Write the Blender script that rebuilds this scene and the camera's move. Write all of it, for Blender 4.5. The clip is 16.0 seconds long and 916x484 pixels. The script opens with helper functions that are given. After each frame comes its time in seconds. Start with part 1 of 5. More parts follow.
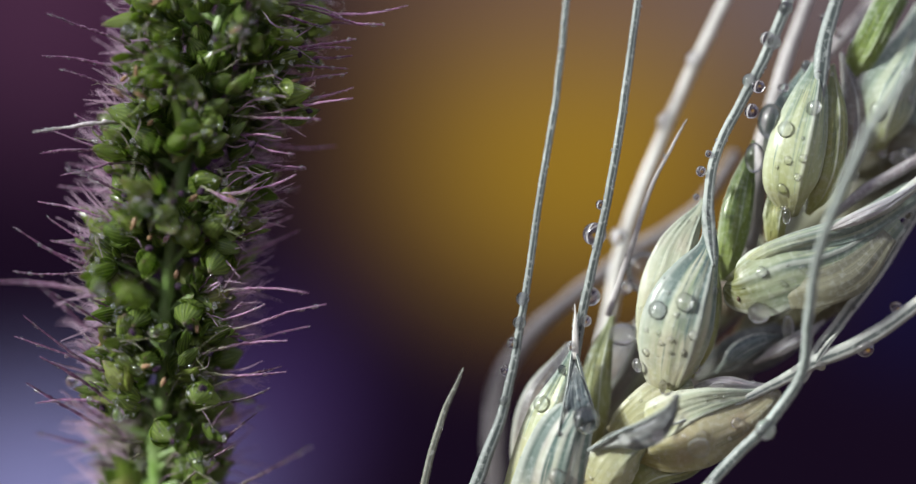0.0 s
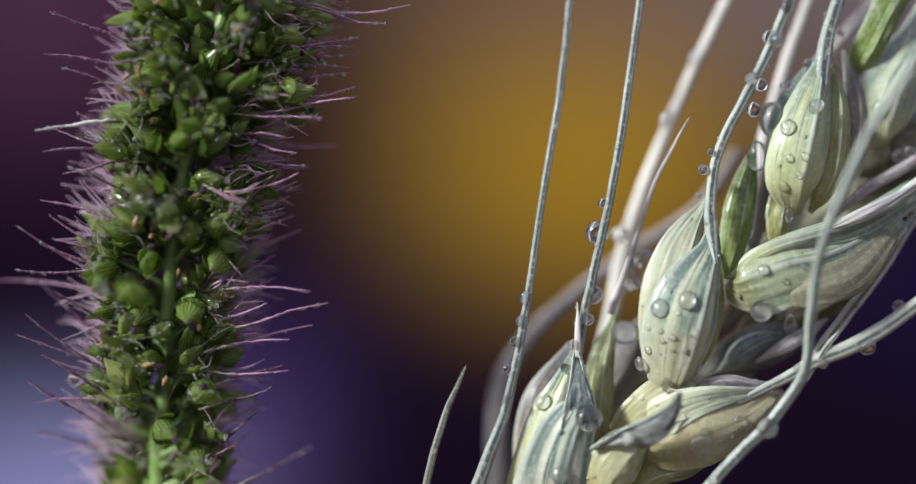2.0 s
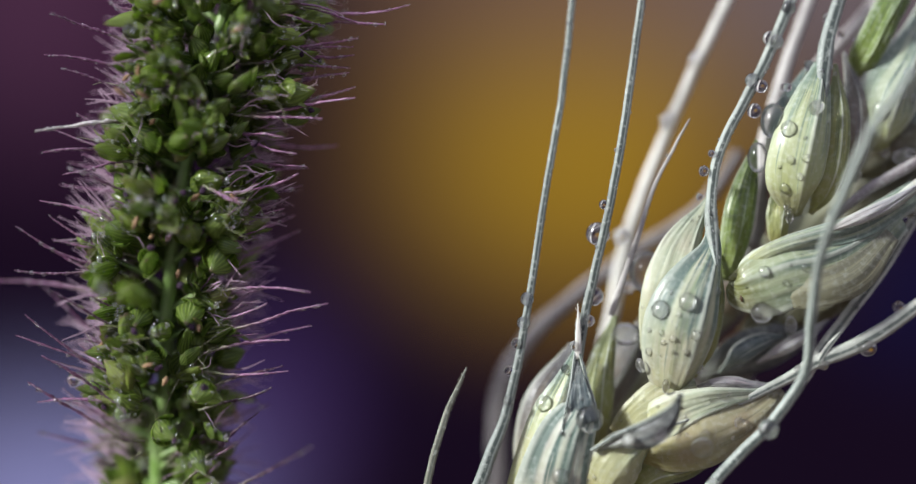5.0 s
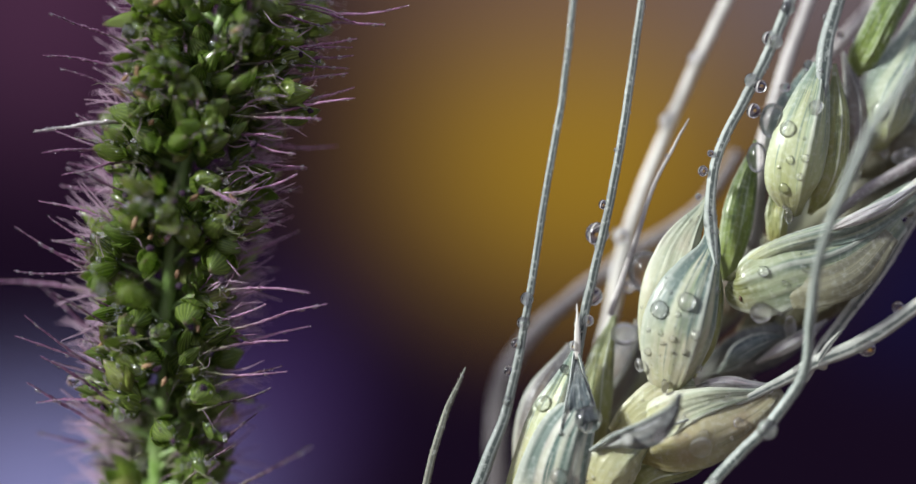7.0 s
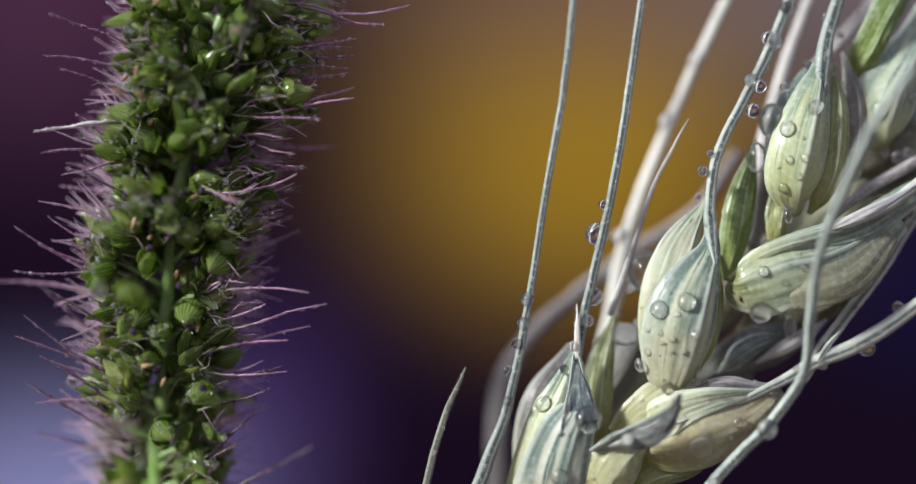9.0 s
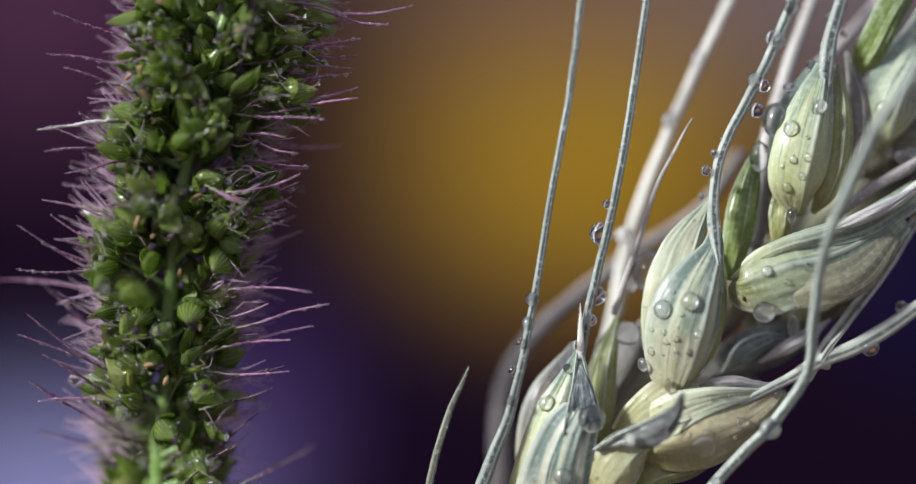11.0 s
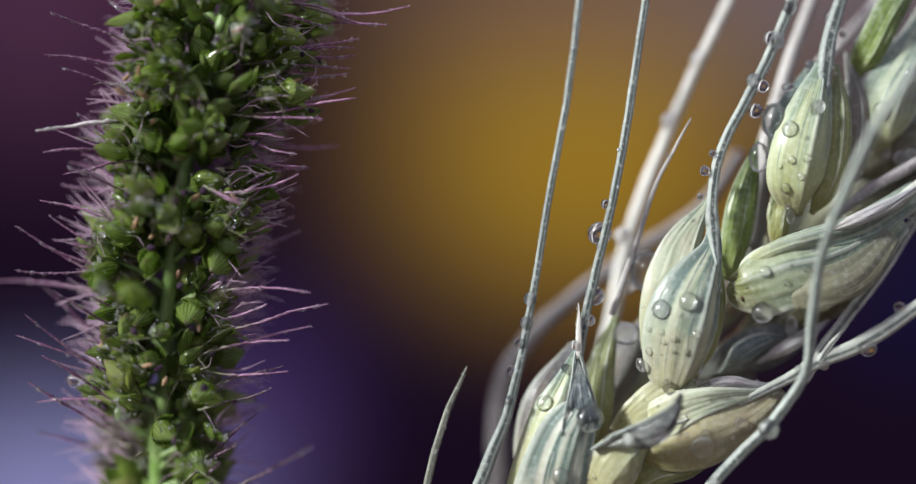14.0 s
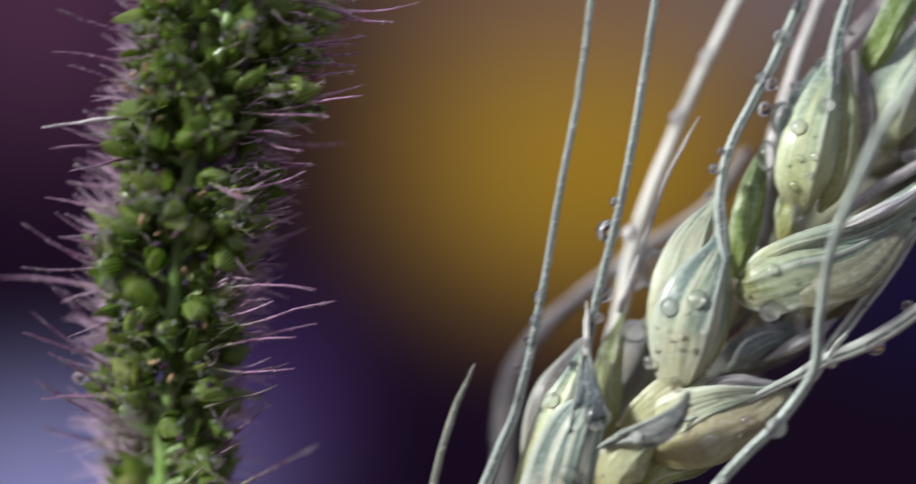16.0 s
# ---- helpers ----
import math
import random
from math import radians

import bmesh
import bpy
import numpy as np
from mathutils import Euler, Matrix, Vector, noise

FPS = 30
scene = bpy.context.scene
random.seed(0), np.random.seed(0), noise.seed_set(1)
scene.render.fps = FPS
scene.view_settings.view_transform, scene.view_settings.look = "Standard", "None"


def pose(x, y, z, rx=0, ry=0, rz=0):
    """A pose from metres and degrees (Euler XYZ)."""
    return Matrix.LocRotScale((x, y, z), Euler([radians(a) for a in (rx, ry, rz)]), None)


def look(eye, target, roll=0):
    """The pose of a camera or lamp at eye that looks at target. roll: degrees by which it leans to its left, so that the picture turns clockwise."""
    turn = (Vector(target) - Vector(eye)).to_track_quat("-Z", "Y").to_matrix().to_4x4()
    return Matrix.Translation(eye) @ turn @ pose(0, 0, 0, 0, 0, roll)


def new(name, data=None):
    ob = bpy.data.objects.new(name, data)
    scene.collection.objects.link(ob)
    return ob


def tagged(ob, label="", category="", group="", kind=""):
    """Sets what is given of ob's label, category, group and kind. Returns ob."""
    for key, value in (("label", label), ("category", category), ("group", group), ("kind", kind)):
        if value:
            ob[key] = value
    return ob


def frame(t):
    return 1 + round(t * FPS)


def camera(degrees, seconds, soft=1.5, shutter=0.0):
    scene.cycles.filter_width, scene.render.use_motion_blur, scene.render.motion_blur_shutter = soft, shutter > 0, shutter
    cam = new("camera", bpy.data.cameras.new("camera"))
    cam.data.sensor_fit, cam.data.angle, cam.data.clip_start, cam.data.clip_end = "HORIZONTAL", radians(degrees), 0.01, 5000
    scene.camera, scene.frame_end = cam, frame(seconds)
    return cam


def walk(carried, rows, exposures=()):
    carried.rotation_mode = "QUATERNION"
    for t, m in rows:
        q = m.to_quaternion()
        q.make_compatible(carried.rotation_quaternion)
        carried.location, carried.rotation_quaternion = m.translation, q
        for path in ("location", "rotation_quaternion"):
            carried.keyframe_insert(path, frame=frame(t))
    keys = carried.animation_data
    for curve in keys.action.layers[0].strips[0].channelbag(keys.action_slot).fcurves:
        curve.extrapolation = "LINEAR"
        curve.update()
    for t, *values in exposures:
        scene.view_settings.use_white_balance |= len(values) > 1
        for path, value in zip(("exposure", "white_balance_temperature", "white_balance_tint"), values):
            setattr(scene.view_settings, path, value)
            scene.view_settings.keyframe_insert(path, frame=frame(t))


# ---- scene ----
FOV, D, H = 26.0, 0.1358, 0.25          # lens, distance to the plants, height above the ground
cam = camera(FOV, 16.0, soft=1.3, shutter=0.5)
cam.data.dof.use_dof = True
cam.data.dof.focus_distance = D
cam.data.dof.aperture_fstop = 5.0
cam.data.dof.aperture_blades = 9
# the stand trembles a few tenths of a millimetre: seconds, right, up
walk(cam, [(t, pose(-x / 1000, -D, H - z / 1000, 90, 0, 0)) for t, x, z in (
    (0, 0.000, -0.000),
    (0.5, -0.005, -0.001),
    (1, -0.010, -0.002),
    (1.5, 0.045, 0.011),
    (2, 0.129, 0.095),
    (2.5, 0.055, 0.038),
    (3, 0.063, 0.009),
    (3.5, 0.008, 0.002),
    (4, 0.038, 0.008),
    (4.2, 0.171, 0.063),
    (6.5, -0.004, 0.019),
    (7, 0.060, 0.020),
    (7.5, 0.034, 0.011),
    (8, 0.034, 0.020),
    (8.5, 0.039, 0.021),
    (9, 0.034, 0.020),
    (11.5, 0.261, 0.090),
    (11.967, -0.127, -0.136),
    (12, 0.143, -0.023),
    (12.033, 0.413, 0.091),
    (12.5, 0.060, -0.032),
    (12.8, 0.070, 0.000),
    (12.9, 0.740, 0.530),
    (12.967, 1.313, 0.751),
    (13, 0.313, 0.331),
    (13.033, -0.687, -0.089),
    (13.1, 0.260, 0.090),
    (13.2, 0.060, 0.210),
    (13.3, -0.140, -0.030),
    (13.4, 0.180, 0.170),
    (13.467, -0.474, -0.181),
    (13.5, -0.024, 0.008),
    (13.533, 0.426, 0.197),
    (14, 0.135, 0.043),
    (14.5, 0.034, 0.015),
    (15, 0.096, 0.025),
    (15.467, -0.106, -0.009),
    (15.5, 0.214, 0.125),
    (15.533, 0.534, 0.260),
    (15.6, 0.540, 0.490),
    (15.7, 0.300, 0.290),
    (15.8, 0.700, 0.610),
    (15.9, -0.020, -0.110),
    (15.967, 0.104, 0.061),
    (16, 0.554, 0.250),
)])

# ---- light ----
world = bpy.data.worlds.new("world")
scene.world = world
world.use_nodes = True
wn = world.node_tree
wbg = wn.nodes["Background"]
wtc = wn.nodes.new("ShaderNodeTexCoord")
wsep = wn.nodes.new("ShaderNodeSeparateXYZ")
wramp = wn.nodes.new("ShaderNodeValToRGB")
wmap = wn.nodes.new("ShaderNodeMapRange")
wmap.inputs[1].default_value, wmap.inputs[2].default_value = -1, 1
wn.links.new(wtc.outputs["Generated"], wsep.inputs[0])
wn.links.new(wsep.outputs["Z"], wmap.inputs[0])
wn.links.new(wmap.outputs[0], wramp.inputs[0])
wn.links.new(wramp.outputs[0], wbg.inputs[0])
wramp.color_ramp.elements[0].position, wramp.color_ramp.elements[0].color = 0.46, (0.05, 0.03, 0.07, 1)
wramp.color_ramp.elements[1].position, wramp.color_ramp.elements[1].color = 0.8, (0.90, 0.90, 1.12, 1)
wbg.inputs[1].default_value = 0.82

sun_data = bpy.data.lights.new("sun", "SUN")
sun_data.energy, sun_data.angle, sun_data.color = 6.1, radians(10), (0.97, 1.0, 0.985)
sun = new("sun", sun_data)
sun.matrix_world = look((-0.82, -0.47, 0.46), (0, 0, 0))
scene.view_settings.exposure = 0.0

# ---- helpers of the scene (millimetres, origin in the middle of the plants) ----
MM = 0.001
rnd = random.Random(7)


def part(name, mesh, material, parent, label="", loc=(0, 0, 0)):
    ob = new(name, mesh)
    if material and not mesh.materials:
        mesh.materials.append(material)
    ob.parent = parent
    ob.location = loc
    if label:
        ob["label"] = label
    return ob


def mesh_of(name, verts, faces, uvs=None, smooth=True):
    me = bpy.data.meshes.new(name)
    me.from_pydata([tuple(c * MM for c in v) for v in verts], [], faces)
    me.polygons.foreach_set("use_smooth", [smooth] * len(me.polygons))
    if uvs is not None:
        layer = me.uv_layers.new(name="UVMap")
        idx = np.empty(len(me.loops), dtype=np.int32)
        me.loops.foreach_get("vertex_index", idx)
        layer.data.foreach_set("uv", np.asarray(uvs, dtype=np.float32)[idx].ravel())
    me.update()
    return me


def spline(points, values, n):
    """Catmull-Rom through points, with values carried along: n places and n values."""
    pts = [Vector(p) for p in points]
    pts = [2 * pts[0] - pts[1]] + pts + [2 * pts[-1] - pts[-2]]
    val = [values[0]] + list(values) + [values[-1]]
    places, carried = [], []
    for i in range(n):
        u = i / (n - 1) * (len(points) - 1)
        k = min(int(u), len(points) - 2)
        f = u - k
        res = []
        for arr in (pts, val):
            a, b, c, d = arr[k:k + 4]
            res.append(0.5 * (2 * b + (c - a) * f + (2 * a - 5 * b + 4 * c - d) * f ** 2 + (3 * b - a - 3 * c + d) * f ** 3))
        places.append(res[0])
        carried.append(max(res[1], 0.004))
    return places, carried


def tube(name, points, radii, n=24, around=8, groove=0.0, flat=1.0, rough=0.0, origin=None, face=(0, -1, 0), wobble=0.0, barbs=0, tooth=1.0):
    """A tapered stalk; groove cuts a furrow along its front, rough roughens the outline, barbs are small teeth on its edges."""
    places, rads = spline(points, radii, n)
    o = Vector(origin or (0, 0, 0))
    verts, faces, uvs = [], [], []
    run = 0.0
    f = Vector(face)
    seed = rnd.random() * 50
    for i, p in enumerate(places):
        t = (places[min(i + 1, n - 1)] - places[max(i - 1, 0)]).normalized()
        b = t.cross(f).normalized()
        m = b.cross(t).normalized()
        if i:
            run += (p - places[i - 1]).length
        if wobble:
            p = p + wobble * (b * noise.noise((seed, run * 0.45, 0)) + m * noise.noise((seed, run * 0.45, 9)))
        for j in range(around):
            a = 2 * math.pi * j / around
            r = rads[i] * (1 + rough * (noise.noise((seed + j * 3.1, run * 2.3, 0)) + 0.7 * (rnd.random() - 0.5)))
            if groove:
                r *= 1 - groove * max(0, math.cos(2 * (a + math.pi / 2)) * 0.5 + 0.5) ** 2.5
            verts.append(p - o + (b * math.cos(a) - m * math.sin(a) * flat * -1) * r)
            uvs.append((abs(j / around * 2 - 1), run / 10))
    for i in range(n - 1):
        for j in range(around):
            k = (j + 1) % around
            faces.append((i * around + j, i * around + k, (i + 1) * around + k, (i + 1) * around + j))
    for q in range(barbs):
        u = (q + rnd.random()) / barbs * (n - 2)
        i = int(u)
        p = places[i].lerp(places[i + 1], u - i)
        t = (places[i + 1] - places[i]).normalized()
        b = t.cross(f).normalized() * (1 if q % 2 else -1)
        m = b.cross(t).normalized()
        r0, size = rads[i] * 0.93, rnd.uniform(0.05, 0.11) * tooth
        first = len(verts)
        for off in (b * r0, b * r0 + t * size * 1.2, b * (r0 - 0.02) + m * size * 0.5 + t * size * 0.5, b * (r0 + size * 0.75) + t * size * 2.0):
            verts.append(p - o + off)
            uvs.append((0.9, 0.5))
        faces.extend([(first, first + 1, first + 3), (first + 1, first + 2, first + 3), (first + 2, first, first + 3)])
    for end, ring in ((0, 0), (-1, (n - 1) * around)):
        verts.append(places[end] - o)
        uvs.append((0.5, 0 if end == 0 else run / 10))
        c = len(verts) - 1
        for j in range(around):
            k = (j + 1) % around
            faces.append((c, ring + k, ring + j) if end == 0 else (c, ring + j, ring + k))
    return mesh_of(name, verts, [q[::-1] for q in faces], uvs)


def husk_mesh(name, points, widths, depth=0.5, face=(0, -1, 0), keel=0.1, fold=0.28, ribs=7, n=36, around=56, crumple=0.075, twist=0.0):
    """A boat-shaped chaff scale: convex front with fine nerves and a keel, flatter back. widths are half widths."""
    places, ws = spline(points, widths, n)
    verts, faces, uvs = [], [], []
    f = Vector(face)
    seed = rnd.random() * 50
    for i, p in enumerate(places):
        v = i / (n - 1)
        t = (places[min(i + 1, n - 1)] - places[max(i - 1, 0)]).normalized()
        b = t.cross(f).normalized()
        m = b.cross(t).normalized()
        if twist:
            q = Matrix.Rotation(twist * (v - 0.3), 3, t)
            b, m = q @ b, q @ m
        w = ws[i]
        for j in range(around):
            a = 2 * math.pi * j / around
            x, y = math.cos(a), math.sin(a)
            front = y > 0
            g = (x - fold) / (1 - fold) if x > fold else (fold - x) / (1 + fold)
            tent = 1 - g ** 1.25
            h = w * depth * ((0.42 * abs(y) ** 1.3 + 0.66 * tent) if front else -0.3 * abs(y) ** 1.3)
            if front:
                h += w * keel * math.exp(-((x - fold) / 0.07) ** 2) * min(1, 0.2 + v)
                h += 0.03 * math.cos(math.pi * ribs * x + seed) * abs(y) * min(1.0, w)
            sx = w * x * (1 + crumple * noise.noise((seed + x, v * 4, 1)))
            h += crumple * 3.0 * noise.noise((x * 1.3 + seed, v * 2.6, 5)) * min(1, w) + crumple * noise.noise((x * 4 + seed, v * 7, 8)) * min(1, w)
            verts.append(p + b * sx + m * h)
            uvs.append((0.5 + (-0.5 if x > fold else 0.5) * g if front else 1.3 + x / 4, v))
    for i in range(n - 1):
        for j in range(around):
            k = (j + 1) % around
            faces.append((i * around + j, i * around + k, (i + 1) * around + k, (i + 1) * around + j))
    faces.append(tuple(range(around - 1, -1, -1)))
    faces.append(tuple((n - 1) * around + j for j in range(around)))
    return mesh_of(name, verts, [q[::-1] for q in faces], uvs)


# ---- materials ----
def nodes_of(name):
    mat = bpy.data.materials.new(name)
    mat.use_nodes = True
    nt = mat.node_tree
    return mat, nt, nt.nodes["Principled BSDF"], nt.nodes["Material Output"]


def node(nt, kind, inputs=None, **props):
    nd = nt.nodes.new(kind)
    for key, value in props.items():
        setattr(nd, key, value)
    for key, value in (inputs or {}).items():
        if hasattr(value, "is_output"):
            nt.links.new(value, nd.inputs[key])
        else:
            nd.inputs[key].default_value = value
    return nd


def mixed(nt, fac, a, b, blend="MIX"):
    nd = nt.nodes.new("ShaderNodeMix")
    nd.data_type, nd.blend_type = "RGBA", blend
    for sock, value in ((nd.inputs[0], fac), (nd.inputs[6], a), (nd.inputs[7], b)):
        if hasattr(value, "is_output"):
            nt.links.new(value, sock)
        elif isinstance(value, tuple):
            sock.default_value = (*value, 1)
        else:
            sock.default_value = value
    return nd.outputs[2]


def math_node(nt, op, a, b=0.0):
    return node(nt, "ShaderNodeMath", {0: a, 1: b}, operation=op).outputs[0]


def remap(nt, value, lo, hi, to_lo=0.0, to_hi=1.0):
    return node(nt, "ShaderNodeMapRange", {0: value, 1: lo, 2: hi, 3: to_lo, 4: to_hi}, interpolation_type="SMOOTHSTEP").outputs[0]


def leafy(nt, bsdf, out, colour, through_share):
    """Thin plant tissue: part of the light passes through."""
    nt.links.new(colour, bsdf.inputs["Base Color"])
    if through_share:
        tr = node(nt, "ShaderNodeBsdfTranslucent", {"Color": colour})
        mx = node(nt, "ShaderNodeMixShader", {0: through_share, 1: bsdf.outputs[0], 2: tr.outputs[0]})
        nt.links.new(mx.outputs[0], out.inputs[0])


def husk_material(name, body, base, stripe, stripe_from=0.15, rough=0.42, through_share=0.22, stripes=9.0, stripe_top=0.9, edge=0.5, ridge=0.5, veins=0.28, gate=0.47, wax_share=0.9, foot=0.5):
    """Chaff: pale tissue, yellower at its foot, with waxy blue-green nerves that run together towards the tip."""
    mat, nt, bsdf, out = nodes_of(name)
    uv = node(nt, "ShaderNodeUVMap").outputs[0]
    obj = node(nt, "ShaderNodeTexCoord").outputs["Object"]
    info = node(nt, "ShaderNodeObjectInfo").outputs["Random"]
    sep = node(nt, "ShaderNodeSeparateXYZ", {0: uv})
    u, v = sep.outputs[0], sep.outputs[1]
    soft = node(nt, "ShaderNodeTexNoise", {"Vector": obj, "Scale": 420.0, "Detail": 4.0}).outputs[0]
    fine = node(nt, "ShaderNodeTexNoise", {"Vector": obj, "Scale": 2600.0, "Detail": 3.0}).outputs[0]
    long = node(nt, "ShaderNodeCombineXYZ", {0: math_node(nt, "MULTIPLY", u, 15.0), 1: math_node(nt, "MULTIPLY", v, 1.3), 2: math_node(nt, "MULTIPLY", info, 30.0)}).outputs[0]
    streak = node(nt, "ShaderNodeTexNoise", {"Vector": long, "Scale": 1.0, "Detail": 3.0, "Roughness": 0.6}).outputs[0]
    bend = math_node(nt, "ADD", u, math_node(nt, "MULTIPLY", math_node(nt, "SUBTRACT", streak, 0.5), 0.3))
    wave = math_node(nt, "SINE", math_node(nt, "ADD", math_node(nt, "MULTIPLY", bend, stripes * 2 * math.pi), math_node(nt, "MULTIPLY", info, 6.0)))
    line = remap(nt, math_node(nt, "ADD", wave, math_node(nt, "MULTIPLY", math_node(nt, "SUBTRACT", streak, 0.5), 4.0)), 0.3, 0.8)
    patchy = node(nt, "ShaderNodeCombineXYZ", {0: math_node(nt, "MULTIPLY", u, 2.6), 1: math_node(nt, "MULTIPLY", v, 1.6), 2: math_node(nt, "MULTIPLY", info, 17.0)}).outputs[0]
    patch = node(nt, "ShaderNodeTexNoise", {"Vector": patchy, "Scale": 1.0, "Detail": 2.0}).outputs[0]
    line = math_node(nt, "MULTIPLY", line, remap(nt, patch, gate, gate + 0.15, 0.0, 1.0))
    vein = math_node(nt, "MULTIPLY", remap(nt, math_node(nt, "SINE", math_node(nt, "MULTIPLY", bend, stripes * 7.1 * math.pi)), 0.6, 0.95, 0.0, veins), remap(nt, v, 0.1, 0.6, 0.15, 1.0))
    tip = remap(nt, math_node(nt, "ADD", v, math_node(nt, "MULTIPLY", math_node(nt, "SUBTRACT", soft, 0.5), 0.5)), stripe_from, stripe_top)
    wax = remap(nt, math_node(nt, "ADD", v, math_node(nt, "MULTIPLY", math_node(nt, "SUBTRACT", streak, 0.5), 2.4)), 0.6, 0.85, 0.0, wax_share)
    amount = math_node(nt, "MAXIMUM", math_node(nt, "MULTIPLY", line, math_node(nt, "MULTIPLY", tip, 0.95)), wax)
    mid_line = math_node(nt, "ABSOLUTE", math_node(nt, "SUBTRACT", u, 0.5))
    amount = math_node(nt, "MAXIMUM", amount, math_node(nt, "MULTIPLY", remap(nt, mid_line, 0.05, 0.11, 0.9, 0.0), tip))
    keel_line = math_node(nt, "MULTIPLY", remap(nt, mid_line, 0.022, 0.045, 1.0, 0.0), remap(nt, v, 0.1, 0.5, ridge * 0.25, ridge))
    rim = remap(nt, mid_line, 0.40, 0.46, 0.0, edge)
    amount = math_node(nt, "MAXIMUM", amount, math_node(nt, "MULTIPLY", math_node(nt, "MULTIPLY", remap(nt, mid_line, 0.28, 0.34), tip), 0.85))
    ground = mixed(nt, remap(nt, math_node(nt, "ADD", v, math_node(nt, "MULTIPLY", math_node(nt, "SUBTRACT", streak, 0.5), 0.3)), foot * 0.4 if foot < 0.5 else 0.0, foot), base, body)
    ground = mixed(nt, remap(nt, streak, 0.35, 0.75, 0.0, 0.28), ground, tuple(min(1, c * 1.35 + 0.05) for c in body))
    ground = mixed(nt, remap(nt, node(nt, "ShaderNodeTexNoise", {"Vector": obj, "Scale": 330.0, "Detail": 2.0}).outputs[0], 0.5, 0.68, 0.0, 0.55), ground, tuple(c * k for c, k in zip(body, (1.03, 0.88, 0.9))))
    ground = mixed(nt, vein, ground, tuple(c * k for c, k in zip(body, (0.42, 0.6, 0.4))))
    colour = mixed(nt, amount, ground, stripe)
    colour = mixed(nt, math_node(nt, "MAXIMUM", keel_line, rim), colour, (0.74, 0.77, 0.66))
    colour = mixed(nt, remap(nt, fine, 0.45, 0.75, 0.0, 0.2), colour, (0.85, 0.88, 0.82))
    leafy(nt, bsdf, out, colour, through_share)
    nt.links.new(remap(nt, soft, 0.3, 0.7, rough - 0.1, rough + 0.14), bsdf.inputs["Roughness"])
    bsdf.inputs["Specular IOR Level"].default_value = 0.45
    bsdf.inputs["Coat Weight"].default_value = 0.16
    bsdf.inputs["Coat Roughness"].default_value = 0.14
    bump = node(nt, "ShaderNodeBump", {"Height": math_node(nt, "ADD", math_node(nt, "MULTIPLY", streak, 0.5), math_node(nt, "MULTIPLY", fine, 0.35)), "Strength": 0.6, "Distance": 0.00014})
    nt.links.new(bump.outputs[0], bsdf.inputs["Normal"])
    return mat


HUSK = husk_material("pale_chaff", (0.48, 0.505, 0.36), (0.45, 0.45, 0.19), (0.085, 0.145, 0.14), stripes=1.8, stripe_from=0.2, stripe_top=0.6, veins=0.5, edge=0.3, gate=0.48)
WAXY = husk_material("waxy_chaff", (0.55, 0.58, 0.50), (0.52, 0.55, 0.40), (0.085, 0.15, 0.13), stripe_from=-0.2, stripe_top=0.2, stripes=3.2, veins=0.2, gate=0.34, wax_share=0.5)
YELLOWED = husk_material("yellowed_chaff", (0.44, 0.48, 0.28), (0.42, 0.44, 0.16), (0.13, 0.20, 0.17), stripes=1.5, stripe_from=0.4, stripe_top=0.8, veins=0.2, edge=0.2, wax_share=0.7)
GREEN = husk_material("green_chaff", (0.24, 0.32, 0.08), (0.30, 0.35, 0.12), (0.14, 0.21, 0.07), through_share=0.35, stripes=4, edge=0.25, ridge=0.15)
DRY = husk_material("papery_chaff", (0.32, 0.275, 0.23), (0.34, 0.29, 0.18), (0.18, 0.18, 0.19), through_share=0.42, stripes=6)
OLIVE = husk_material("olive_chaff", (0.42, 0.44, 0.19), (0.38, 0.37, 0.12), (0.22, 0.26, 0.12), through_share=0.35, stripes=5, edge=0.2)
GREYWAX = husk_material("grey_wax_chaff", (0.21, 0.26, 0.265), (0.34, 0.38, 0.27), (0.10, 0.14, 0.155), stripe_from=0.0, stripe_top=0.4, stripes=4, edge=0.6)
FILM = husk_material("wet_membrane", (0.58, 0.55, 0.56), (0.54, 0.51, 0.48), (0.45, 0.45, 0.48), through_share=0.4, rough=0.3)
BLUE = husk_material("blue_waxy_chaff", (0.40, 0.45, 0.32), (0.44, 0.45, 0.19), (0.17, 0.235, 0.20), stripe_from=0.15, stripe_top=0.7, stripes=2.2, wax_share=0.75)
BEIGE = husk_material("beige_chaff", (0.46, 0.42, 0.26), (0.44, 0.40, 0.17), (0.22, 0.21, 0.13), through_share=0.4, stripes=2, stripe_from=0.5, edge=0.1, ridge=0.05, veins=0.12, wax_share=0.6)
CREAM = husk_material("cream_chaff", (0.47, 0.47, 0.27), (0.44, 0.41, 0.17), (0.25, 0.29, 0.17), through_share=0.3, stripes=2, stripe_from=0.5, edge=0.2, ridge=0.1, veins=0.16, wax_share=0.2)
FADED = husk_material("faded_chaff", (0.49, 0.525, 0.37), (0.48, 0.47, 0.22), (0.17, 0.24, 0.19), stripes=1.6, stripe_from=0.5, stripe_top=0.95, veins=0.25, edge=0.35, ridge=0.6, wax_share=0.45)
